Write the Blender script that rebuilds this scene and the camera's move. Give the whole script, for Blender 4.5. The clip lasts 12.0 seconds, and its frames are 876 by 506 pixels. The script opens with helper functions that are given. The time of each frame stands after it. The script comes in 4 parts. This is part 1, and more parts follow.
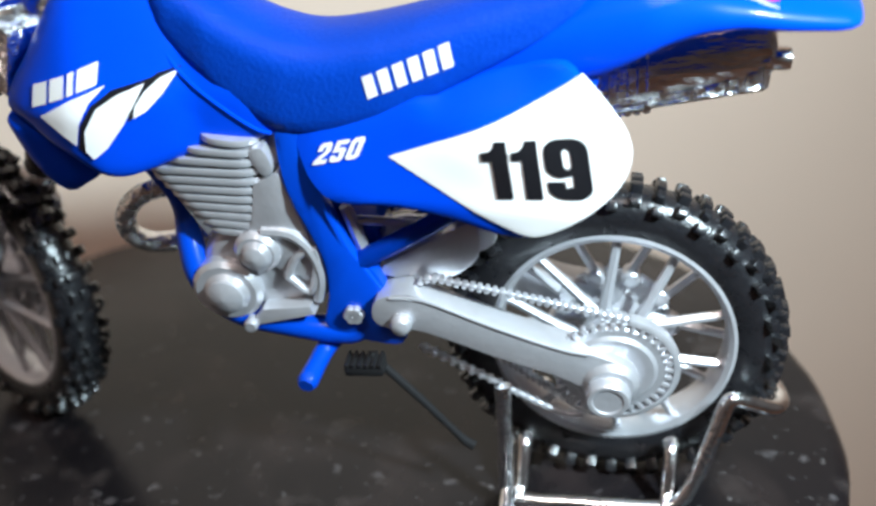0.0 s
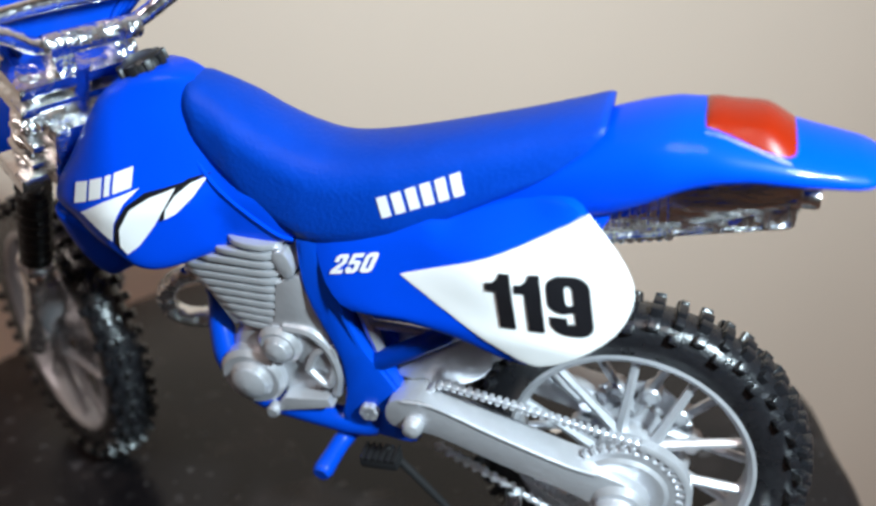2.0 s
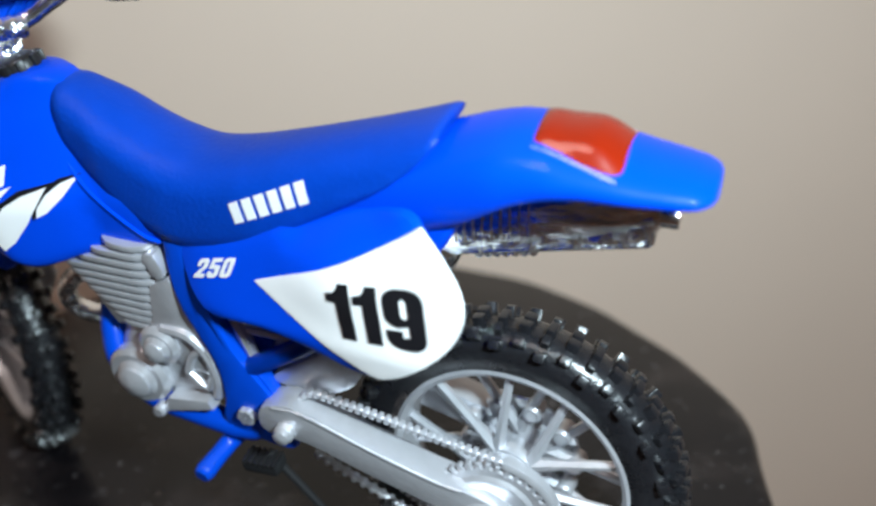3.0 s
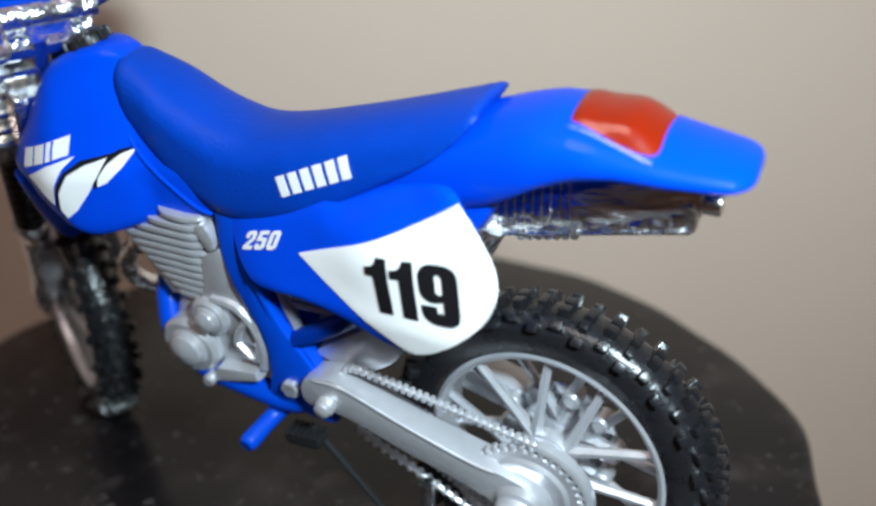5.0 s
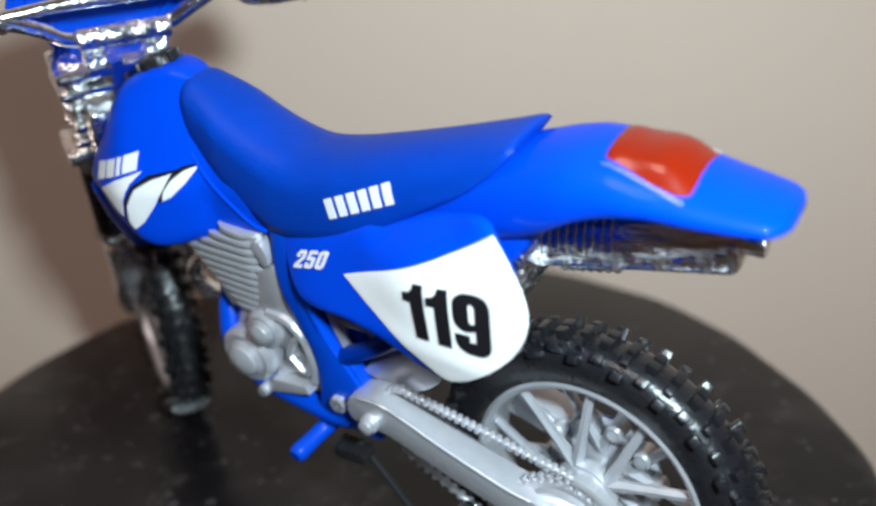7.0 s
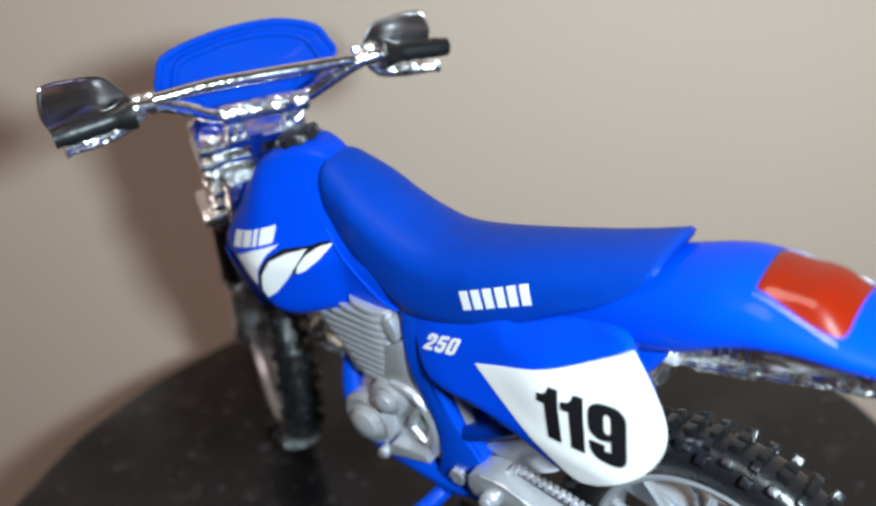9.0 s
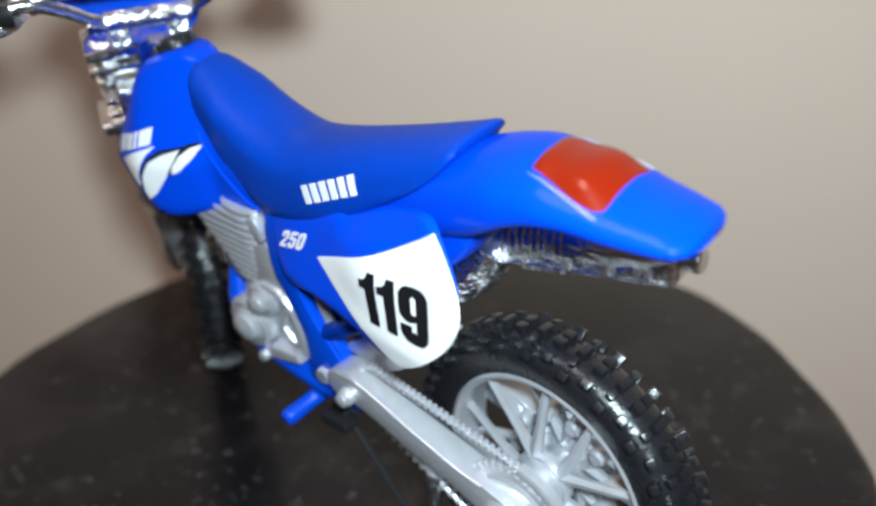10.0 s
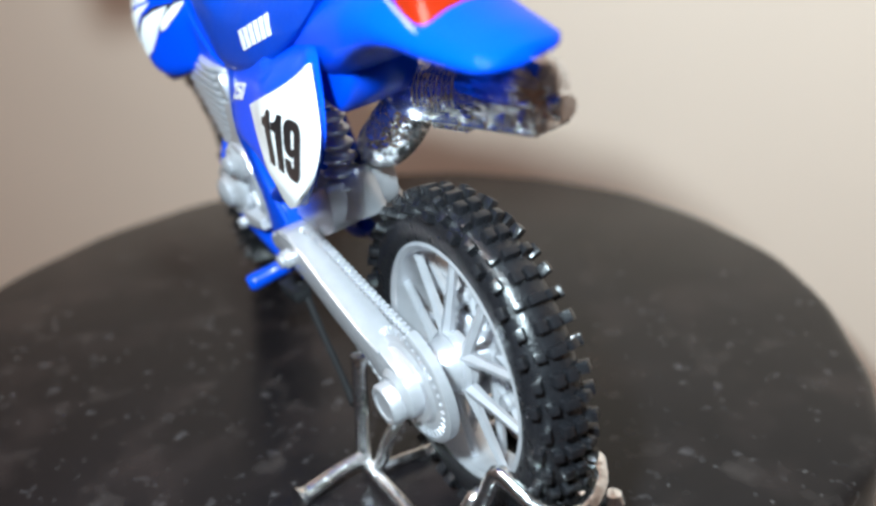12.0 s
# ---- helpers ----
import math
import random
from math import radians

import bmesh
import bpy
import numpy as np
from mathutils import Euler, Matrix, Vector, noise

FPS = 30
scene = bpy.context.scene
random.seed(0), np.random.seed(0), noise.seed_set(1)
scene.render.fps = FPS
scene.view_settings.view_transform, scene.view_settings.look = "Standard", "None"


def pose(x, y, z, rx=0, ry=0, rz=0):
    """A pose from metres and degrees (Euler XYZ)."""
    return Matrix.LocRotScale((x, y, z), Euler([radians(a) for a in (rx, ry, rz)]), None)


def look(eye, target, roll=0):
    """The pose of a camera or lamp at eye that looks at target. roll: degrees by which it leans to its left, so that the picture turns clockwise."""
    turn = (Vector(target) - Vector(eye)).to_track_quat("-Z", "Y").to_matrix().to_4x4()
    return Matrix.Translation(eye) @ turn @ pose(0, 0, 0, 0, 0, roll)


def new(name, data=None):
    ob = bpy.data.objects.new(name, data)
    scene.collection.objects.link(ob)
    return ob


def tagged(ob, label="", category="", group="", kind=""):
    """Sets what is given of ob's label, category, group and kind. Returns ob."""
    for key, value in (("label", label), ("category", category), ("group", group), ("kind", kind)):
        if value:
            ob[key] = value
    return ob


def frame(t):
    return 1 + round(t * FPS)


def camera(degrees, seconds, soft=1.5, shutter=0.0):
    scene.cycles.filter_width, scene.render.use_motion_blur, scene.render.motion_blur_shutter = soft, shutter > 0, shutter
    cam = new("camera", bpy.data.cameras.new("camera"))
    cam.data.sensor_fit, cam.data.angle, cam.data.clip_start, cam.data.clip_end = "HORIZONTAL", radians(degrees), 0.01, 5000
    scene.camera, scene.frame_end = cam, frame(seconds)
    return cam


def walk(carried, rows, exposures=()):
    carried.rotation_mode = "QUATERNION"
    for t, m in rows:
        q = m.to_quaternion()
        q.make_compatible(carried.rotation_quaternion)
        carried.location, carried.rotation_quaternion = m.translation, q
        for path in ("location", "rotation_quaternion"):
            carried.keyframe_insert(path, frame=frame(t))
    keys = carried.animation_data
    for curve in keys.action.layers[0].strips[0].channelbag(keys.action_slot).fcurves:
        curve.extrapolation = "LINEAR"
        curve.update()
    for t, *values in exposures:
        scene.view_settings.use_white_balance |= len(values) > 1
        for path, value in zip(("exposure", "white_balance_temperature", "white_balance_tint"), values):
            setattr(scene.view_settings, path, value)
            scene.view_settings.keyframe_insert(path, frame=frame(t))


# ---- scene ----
from mathutils.bvhtree import BVHTree

# All lengths below are in centimetres of the model; CM turns them into metres.
CM = 0.01
cam = camera(49.74, 12.0, soft=2.8)
PATH = [
    (0, 0.515, -9.089, 7.251, 64.35, 4.29, 12.80),
    (0.5, 0.721, -9.020, 7.828, 64.79, 4.22, 17.55),
    (1, 0.855, -8.996, 8.479, 64.70, 4.36, 20.40),
    (1.5, 0.985, -8.691, 8.442, 64.65, 4.17, 20.77),
    (2, 1.411, -8.423, 8.238, 64.71, 3.80, 20.82),
    (2.5, 2.803, -7.504, 8.188, 65.00, 3.60, 23.30),
    (3, 3.173, -7.521, 8.141, 65.04, 3.89, 25.57),
    (3.2, 3.172, -7.586, 8.132, 64.83, 4.08, 26.55),
    (4.8, 3.352, -7.866, 8.120, 65.52, 3.63, 28.64),
    (5, 3.561, -7.511, 7.949, 65.63, 3.89, 30.88),
    (5.5, 3.774, -7.413, 7.834, 66.11, 4.02, 33.14),
    (6, 3.664, -7.615, 7.908, 66.27, 4.06, 33.13),
    (6.5, 3.886, -7.496, 7.952, 66.14, 4.21, 34.34),
    (7, 4.065, -7.140, 8.123, 66.39, 4.35, 37.84),
    (7.5, 3.547, -7.557, 8.837, 66.83, 4.28, 40.33),
    (7.7, 3.354, -7.484, 9.074, 66.24, 4.43, 41.57),
    (9.3, 3.578, -6.951, 9.224, 64.95, 4.13, 43.72),
    (9.5, 4.247, -6.728, 9.021, 64.82, 3.85, 45.38),
    (10, 5.424, -6.252, 8.435, 64.72, 3.91, 46.58),
    (10.5, 6.618, -5.235, 8.163, 65.34, 3.72, 52.80),
    (11, 6.852, -5.376, 7.760, 65.50, 3.96, 53.08),
    (11.5, 6.682, -5.308, 6.909, 65.58, 3.73, 54.64),
    (12, 7.466, -4.094, 6.876, 65.78, 3.31, 61.52),
]
cam.data.dof.use_dof, cam.data.dof.focus_distance, cam.data.dof.aperture_fstop = True, 0.092, 19.0
walk(cam, [(t, pose(x * CM, y * CM, z * CM, rx, ry, rz)) for t, x, y, z, rx, ry, rz in PATH],
     exposures=[(0.0, 0.46), (0.5, 0.29), (1.0, 0.15), (2.0, 0.19), (2.5, 0.05), (3.0, -0.02), (5.5, -0.10), (9.5, -0.08), (11.0, 0.10), (12.0, 0.48)])

# ---- light ----
world = bpy.data.worlds.new("world")
world.use_nodes = True
scene.world = world
world.node_tree.nodes["Background"].inputs["Color"].default_value = (0.55, 0.42, 0.34, 1)
world.node_tree.nodes["Background"].inputs["Strength"].default_value = 0.02
lamp = new("lamp_light", bpy.data.lights.new("lamp_light", "POINT"))
lamp.data.shadow_soft_size, lamp.data.energy = 0.006, 1.27
lamp.data.color = (0.72, 0.91, 1.0)
lamp.location = Vector((6.5, -6.1, 10.0)) * CM

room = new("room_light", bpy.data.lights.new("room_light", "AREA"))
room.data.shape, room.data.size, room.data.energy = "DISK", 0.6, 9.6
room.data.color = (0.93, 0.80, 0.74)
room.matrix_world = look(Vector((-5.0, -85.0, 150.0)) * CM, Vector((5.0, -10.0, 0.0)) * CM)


# ---- materials ----
def material(name, base, rough=0.5, metal=0.0, coat=0.0, noise_scale=0.0, vary=0.0, bump=0.0, bump_scale=0.0, spread=0.0, shine=0.5, depth=0.0003, stretch=None):
    """A Principled surface with colour variation at one scale and relief at another; scales per metre."""
    m = bpy.data.materials.new(name)
    m.use_nodes = True
    nt = m.node_tree
    b = nt.nodes["Principled BSDF"]
    b.inputs["Base Color"].default_value = (*base, 1)
    b.inputs["Roughness"].default_value = rough
    b.inputs["Metallic"].default_value = metal
    b.inputs["Coat Weight"].default_value = coat
    b.inputs["Coat Roughness"].default_value = 0.05
    b.inputs["Specular IOR Level"].default_value = shine
    co = nt.nodes.new("ShaderNodeTexCoord")
    if vary:
        n = nt.nodes.new("ShaderNodeTexNoise")
        n.inputs["Scale"].default_value, n.inputs["Detail"].default_value = noise_scale, 6
        nt.links.new(co.outputs["Object"], n.inputs["Vector"])
        mix = nt.nodes.new("ShaderNodeMix")
        mix.data_type = "RGBA"
        mix.inputs[6].default_value = (*[c * (1 - vary) for c in base], 1)
        mix.inputs[7].default_value = (*[min(1, c * (1 + vary)) for c in base], 1)
        nt.links.new(n.outputs["Fac"], mix.inputs[0])
        nt.links.new(mix.outputs[2], b.inputs["Base Color"])
        if spread:
            mr = nt.nodes.new("ShaderNodeMapRange")
            mr.inputs["To Min"].default_value, mr.inputs["To Max"].default_value = max(0.02, rough - spread), rough + spread
            nt.links.new(n.outputs["Fac"], mr.inputs["Value"])
            nt.links.new(mr.outputs["Result"], b.inputs["Roughness"])
    if bump:
        n = nt.nodes.new("ShaderNodeTexNoise")
        n.inputs["Scale"].default_value, n.inputs["Detail"].default_value = bump_scale, 4
        if stretch:
            squeeze = nt.nodes.new("ShaderNodeMapping")
            squeeze.inputs["Scale"].default_value = stretch
            nt.links.new(co.outputs["Object"], squeeze.inputs["Vector"])
            nt.links.new(squeeze.outputs["Vector"], n.inputs["Vector"])
        else:
            nt.links.new(co.outputs["Object"], n.inputs["Vector"])
        bp = nt.nodes.new("ShaderNodeBump")
        bp.inputs["Strength"].default_value, bp.inputs["Distance"].default_value = bump, depth
        nt.links.new(n.outputs["Fac"], bp.inputs["Height"])
        nt.links.new(bp.outputs["Normal"], b.inputs["Normal"])
    return m


BLUE = material("blue_gloss_plastic", (0.0001, 0.054, 0.62), 0.34, coat=0.14, shine=0.05, noise_scale=300, vary=0.05, bump=0.04, bump_scale=500, spread=0.05)
SEAT = material("blue_matt_vinyl", (0.0002, 0.042, 0.37), 0.44, shine=0.15, noise_scale=500, vary=0.12, bump=0.28, bump_scale=2300, spread=0.06)
FRAME = material("blue_paint_and_cowl_shade", (0.0002, 0.055, 0.52), 0.3, coat=0.25, shine=0.15, noise_scale=400, vary=0.08, bump=0.1, bump_scale=600)
SILVER = material("silver_grey_paint", (0.56, 0.56, 0.59), 0.34, metal=0.55, noise_scale=700, vary=0.10, bump=0.14, bump_scale=1500, spread=0.08)
CHROME = material("chrome_plating", (0.95, 0.95, 0.96), 0.19, metal=1.0, noise_scale=500, vary=0.05, bump=0.8, bump_scale=420, spread=0.06, depth=0.0004)
CRINKLED = material("crinkled_chrome", (0.95, 0.95, 0.96), 0.25, metal=1.0, noise_scale=400, vary=0.05, bump=1.0, bump_scale=360, spread=0.08, depth=0.0014)
STREAKED = material("streaked_chrome", (0.90, 0.90, 0.92), 0.22, metal=1.0, noise_scale=400, vary=0.06, bump=0.8, bump_scale=420, spread=0.05, depth=0.0012, stretch=(0.22, 1.0, 1.0))
DARK_CHROME = material("dark_lever_plating", (0.90, 0.86, 0.88), 0.15, metal=1.0, noise_scale=500, vary=0.06, bump=0.06, bump_scale=200)
RUBBER = material("black_rubber", (0.010, 0.010, 0.012), 0.29, shine=0.7, noise_scale=600, vary=0.35, bump=0.3, bump_scale=1800, spread=0.1)
BLACK = material("black_plastic", (0.010, 0.010, 0.011), 0.42, noise_scale=600, vary=0.3, bump=0.15, bump_scale=1200)
WHITE = material("white_sticker", (0.82, 0.82, 0.82), 0.35, coat=0.6, noise_scale=300, vary=0.015, bump=0.03, bump_scale=600)
MATT = material("matt_black_metal", (0.012, 0.012, 0.013), 0.75, shine=0.2, noise_scale=600, vary=0.2)
INK = material("black_print", (0.008, 0.008, 0.010), 0.30, coat=0.4, noise_scale=400, vary=0.2)
RED = material("red_lens_plastic", (0.22, 0.012, 0.002), 0.27, coat=0.35, shine=0.3, noise_scale=300, vary=0.08, bump=0.05, bump_scale=400)
# Darkness of the unlit room, put into the colour of its unseen sides.
DIM = material("unlit_room_tone", (0.30, 0.29, 0.30), 0.8, noise_scale=10, vary=0.1)
WALL = material("beige_wall_paint", (0.85, 0.675, 0.553), 0.85, noise_scale=14, vary=0.05, bump=0.25, bump_scale=900)


def stone_material():
    """Dark polished stone with pale and rusty flecks; broader mottling also mimics blotchy reflections."""
    m = material("dark_stone", (0.0072, 0.0063, 0.0074), 0.24, shine=0.26, noise_scale=60, vary=0.4, bump=0.08, bump_scale=500, spread=0.06)
    nt = m.node_tree
    b = nt.nodes["Principled BSDF"]
    old = b.inputs["Base Color"].links[0].from_socket
    co = nt.nodes.new("ShaderNodeTexCoord")
    last = old
    for scale, low, high, colour in ((150, 0.58, 0.80, (0.042, 0.035, 0.034)), (330, 0.63, 0.80, (0.10, 0.092, 0.096)), (640, 0.66, 0.80, (0.15, 0.14, 0.14)), (70, 0.50, 0.75, (0.024, 0.018, 0.018))):
        n = nt.nodes.new("ShaderNodeTexNoise")
        n.inputs["Scale"].default_value, n.inputs["Detail"].default_value = scale, 3
        nt.links.new(co.outputs["Object"], n.inputs["Vector"])
        mr = nt.nodes.new("ShaderNodeMapRange")
        mr.inputs["From Min"].default_value, mr.inputs["From Max"].default_value = low, high
        nt.links.new(n.outputs["Fac"], mr.inputs["Value"])
        mix = nt.nodes.new("ShaderNodeMix")
        mix.data_type = "RGBA"
        mix.inputs[7].default_value = (*colour, 1)
        nt.links.new(mr.outputs["Result"], mix.inputs[0])
        nt.links.new(last, mix.inputs[6])
        last = mix.outputs[2]
    nt.links.new(last, b.inputs["Base Color"])
    return m


STONE = stone_material()


# ---- building blocks ----
def finish(name, bm, mat, smooth=True, angle=40):
    bmesh.ops.remove_doubles(bm, verts=bm.verts, dist=1e-5)
    bmesh.ops.recalc_face_normals(bm, faces=bm.faces)
    bmesh.ops.scale(bm, vec=(CM, CM, CM), verts=bm.verts)
    for e in bm.edges:
        e.smooth = not (len(e.link_faces) == 2 and e.calc_face_angle(0) > radians(angle))
    for f in bm.faces:
        f.smooth = smooth
    me = bpy.data.meshes.new(name)
    bm.to_mesh(me)
    bm.free()
    me.materials.append(mat)
    return me


def part(name, bm, mat, parent, label="", at=None, smooth=True, angle=40):
    """Links a bmesh, in centimetres, as one mesh under a thing or a part."""
    me = bm if isinstance(bm, bpy.types.Mesh) else finish(name, bm, mat, smooth, angle)
    ob = new(name, me)
    ob.parent = parent
    if at is not None:
        ob.matrix_basis = at
    return tagged(ob, label)


def cm_pose(m):
    """A pose in centimetres as one in metres."""
    m = m.copy()
    m.translation = m.translation * CM
    return m


def spline(points, n):
    """A Catmull-Rom line through points, n steps a span."""
    p = [Vector(q) for q in points]
    p = [2 * p[0] - p[1], *p, 2 * p[-1] - p[-2]]
    out = []
    for i in range(1, len(p) - 2):
        a, b, c, d = p[i - 1 : i + 3]
        for k in range(n):
            t = k / n
            out.append(0.5 * (2 * b + (c - a) * t + (2 * a - 5 * b + 4 * c - d) * t * t + (3 * b - a - 3 * c + d) * t**3))
    return out + [p[-2]]


def tube(bm, points, radius, sides=10, steps=5, caps=True):
    """A round bar along a smooth line; radius: a number or one for each given point."""
    line = spline(points, steps) if steps > 1 else [Vector(p) for p in points]
    radii = [radius] * len(line) if isinstance(radius, (int, float)) else list(np.interp(np.linspace(0, len(points) - 1, len(line)), range(len(points)), radius))
    rings, side = [], None
    for i, p in enumerate(line):
        way = (line[min(i + 1, len(line) - 1)] - line[max(i - 1, 0)]).normalized()
        side = way.orthogonal().normalized() if side is None else (side - way * side.dot(way)).normalized()
        up = way.cross(side)
        rings.append([bm.verts.new(p + float(radii[i]) * (math.cos(a) * side + math.sin(a) * up)) for a in (2 * math.pi * k / sides for k in range(sides))])
    skin(bm, rings, caps)
    return bm


def skin(bm, rings, caps=True, closed=True):
    for a, b in zip(rings, rings[1:]):
        for k in range(len(a) if closed else len(a) - 1):
            j = (k + 1) % len(a)
            bm.faces.new((a[k], a[j], b[j], b[k]))
    if caps:
        bm.faces.new(rings[0][::-1])
        bm.faces.new(rings[-1])


def turned(bm, profile, segments=48, centre=(0, 0, 0), closed=False, axis="y"):
    """Turns a profile of (radius, along) round an axis through centre."""
    rings = []
    for k in range(segments):
        a = 2 * math.pi * k / segments
        ring = []
        for r, h in profile:
            v = Vector((r * math.cos(a), h, r * math.sin(a))) if axis == "y" else Vector((r * math.cos(a), r * math.sin(a), h))
            ring.append(bm.verts.new(v + Vector(centre)))
        rings.append(ring)
    rings.append(rings[0])
    for a, b in zip(rings, rings[1:]):
        for k in range(len(profile) if closed else len(profile) - 1):
            j = (k + 1) % len(profile)
            if a[k].co == a[j].co:
                continue
            vs = list(dict.fromkeys((a[k], a[j], b[j], b[k])))
            bm.faces.new(vs)
    return bm


def disc(bm, r, y0, y1, centre=(0, 0), bevel=0.03, segments=32, crown=0.0):
    """A bevelled drum along y, with its axis at centre (x, z); crown bulges its front."""
    prof = [(0.0005, y0 - crown), (0.5 * r, y0 - 0.85 * crown), (0.8 * r, y0 - 0.4 * crown), (r - bevel, y0), (r, y0 + bevel), (r, y1 - bevel), (r - bevel, y1), (0.0005, y1)]
    return turned(bm, prof, segments, (centre[0], 0, centre[1]))


def block(bm, size, centre=(0, 0, 0), bevel=0.03, turn=None):
    r = bmesh.ops.create_cube(bm, size=1)
    vs = r["verts"]
    bmesh.ops.scale(bm, vec=size, verts=vs)
    es = list({e for v in vs for e in v.link_edges})
    if bevel:
        made = bmesh.ops.bevel(bm, geom=es, offset=bevel, segments=2, profile=0.6, affect="EDGES")
        vs = list({v for f in made["faces"] for v in f.verts} | {v for v in vs if v.is_valid})
    if turn is not None:
        bmesh.ops.transform(bm, matrix=turn.to_4x4(), verts=vs)
    bmesh.ops.translate(bm, vec=centre, verts=vs)
    return vs


def smooth_loop(points, n=4, tension=1.0):
    """A closed smooth line through (x, z) points; a point given twice stays a corner."""
    p = [Vector(q) for q in points]
    out = []
    m = len(p)
    for i in range(m):
        a, b, c, d = p[i - 1], p[i], p[(i + 1) % m], p[(i + 2) % m]
        if (b - c).length < 1e-9:
            continue
        for k in range(n):
            t = k / n
            m1, m2 = 0.5 * tension * (c - a), 0.5 * tension * (d - b)
            h = 2 * t**3 - 3 * t**2 + 1, t**3 - 2 * t**2 + t, -2 * t**3 + 3 * t**2, t**3 - t**2
            out.append(h[0] * b + h[1] * m1 + h[2] * c + h[3] * m2)
    return out


def pillow(bm, loop, centre, width, power=3.0, rings=9, far=None):
    """A body with the side outline loop (x, z): its half width is width(x, z), falling to nothing on the outline. far: the thickness
    of a shell that lies on the -y side alone."""
    c = Vector(centre)
    levels = [1 - (k / rings) ** 1.7 for k in range(rings)]
    sides = []
    for sign in (-1, 1):
        stack = []
        for s in levels:
            ring = []
            for q in loop:
                p = c + (Vector(q) - c) * s
                n = power(Vector(q)) if callable(power) else power
                w, round_ = width(p.x, p.y), (1 - s**n) ** (1 / n)
                if far is None:
                    y = sign * w * round_
                else:
                    y = -(w - far + far * round_) if sign < 0 else -(w - far)
                ring.append((p.x, y, p.y))
            stack.append(ring)
        sides.append(stack)
    left = [[bm.verts.new(v) for v in ring] for ring in sides[0]]
    right = [left[0]] + [[bm.verts.new(v) for v in ring] for ring in sides[1][1:]]
    for stack in (left, right):
        skin(bm, stack, caps=False)
        w0 = bm.verts.new((c.x, sum(v.co.y for v in stack[-1]) / len(stack[-1]), c.y))
        for k in range(len(loop)):
            bm.faces.new((stack[-1][k], stack[-1][(k + 1) % len(loop)], w0))
    return bm


def plate(bm, loop, y0, y1, bevel=0.03):
    """A flat piece with the side outline loop (x, z) between two y, its rims bevelled."""
    vs = [bm.verts.new((x, y0, z)) for x, z in loop]
    f = bm.faces.new(vs)
    got = bmesh.ops.extrude_face_region(bm, geom=[f])
    top = [v for v in got["geom"] if isinstance(v, bmesh.types.BMVert)]
    bmesh.ops.translate(bm, vec=(0, y1 - y0, 0), verts=top)
    if bevel:
        es = [e for e in bm.edges if e.is_valid and all(v in set(vs) | set(top) for v in e.verts) and abs(e.verts[0].co.y - e.verts[1].co.y) < 1e-6]
        bmesh.ops.bevel(bm, geom=es, offset=bevel, segments=2, profile=0.6, affect="EDGES", clamp_overlap=True)
    return bm


def decal(loops, target, mat, name, parent, lift=0.008, fine=0.12, label=""):
    """A thin print with outlines in (x, z), the first outside and the others holes, laid onto the -y side of a mesh object."""
    tree = BVHTree.FromPolygons([v.co / CM for v in target.data.vertices], [p.vertices[:] for p in target.data.polygons])
    bm = bmesh.new()
    for loop in loops:
        vs = [bm.verts.new((x, 0, z)) for x, z in loop]
        for a, b in zip(vs, vs[1:] + vs[:1]):
            bm.edges.new((a, b))
    bmesh.ops.triangle_fill(bm, use_beauty=True, use_dissolve=False, edges=bm.edges[:], normal=(0, -1, 0))
    for _ in range(4):
        long = [e for e in bm.edges if e.calc_length() > fine]
        if not long:
            break
        bmesh.ops.subdivide_edges(bm, edges=long, cuts=1)
        bmesh.ops.triangulate(bm, faces=bm.faces[:])
    last = -0.6
    for v in bm.verts:
        hit = tree.ray_cast(Vector((v.co.x, -4, v.co.z)), Vector((0, 1, 0)))[0]
        if hit is None:
            near = tree.find_nearest(Vector((v.co.x, last, v.co.z)))[0]
            hit = near if near is not None else Vector((0, last, 0))
        v.co.y = hit.y - lift
        last = hit.y
    for f in bm.faces:
        if f.normal.y > 0:
            f.normal_flip()
    bm.normal_update()
    got = bmesh.ops.extrude_face_region(bm, geom=bm.faces[:])
    bmesh.ops.translate(bm, vec=(0, -0.006, 0), verts=[v for v in got["geom"] if isinstance(v, bmesh.types.BMVert)])
    return part(name, bm, mat, parent, label, angle=60)


def arc(cx, cz, r, a0, a1, n=6):
    return [(cx + r * math.cos(radians(a0 + (a1 - a0) * k / n)), cz + r * math.sin(radians(a0 + (a1 - a0) * k / n))) for k in range(n + 1)]


# ---- the place ----
AWAY = Vector((-0.574, 0.819, 0.0)).normalized()
SIDE = Vector((0.819, 0.574, 0.0)).normalized()


def slab(name, centre, size, mat, turn=0.0, label="", category=""):
    bm = bmesh.new()
    block(bm, size, (0, 0, 0), 0.0)
    ob = new(name, finish(name, bm, mat, smooth=False))
    ob.matrix_basis = pose(centre[0] * CM, centre[1] * CM, centre[2] * CM, 0, 0, turn)
    return tagged(ob, label, category, kind="structure")


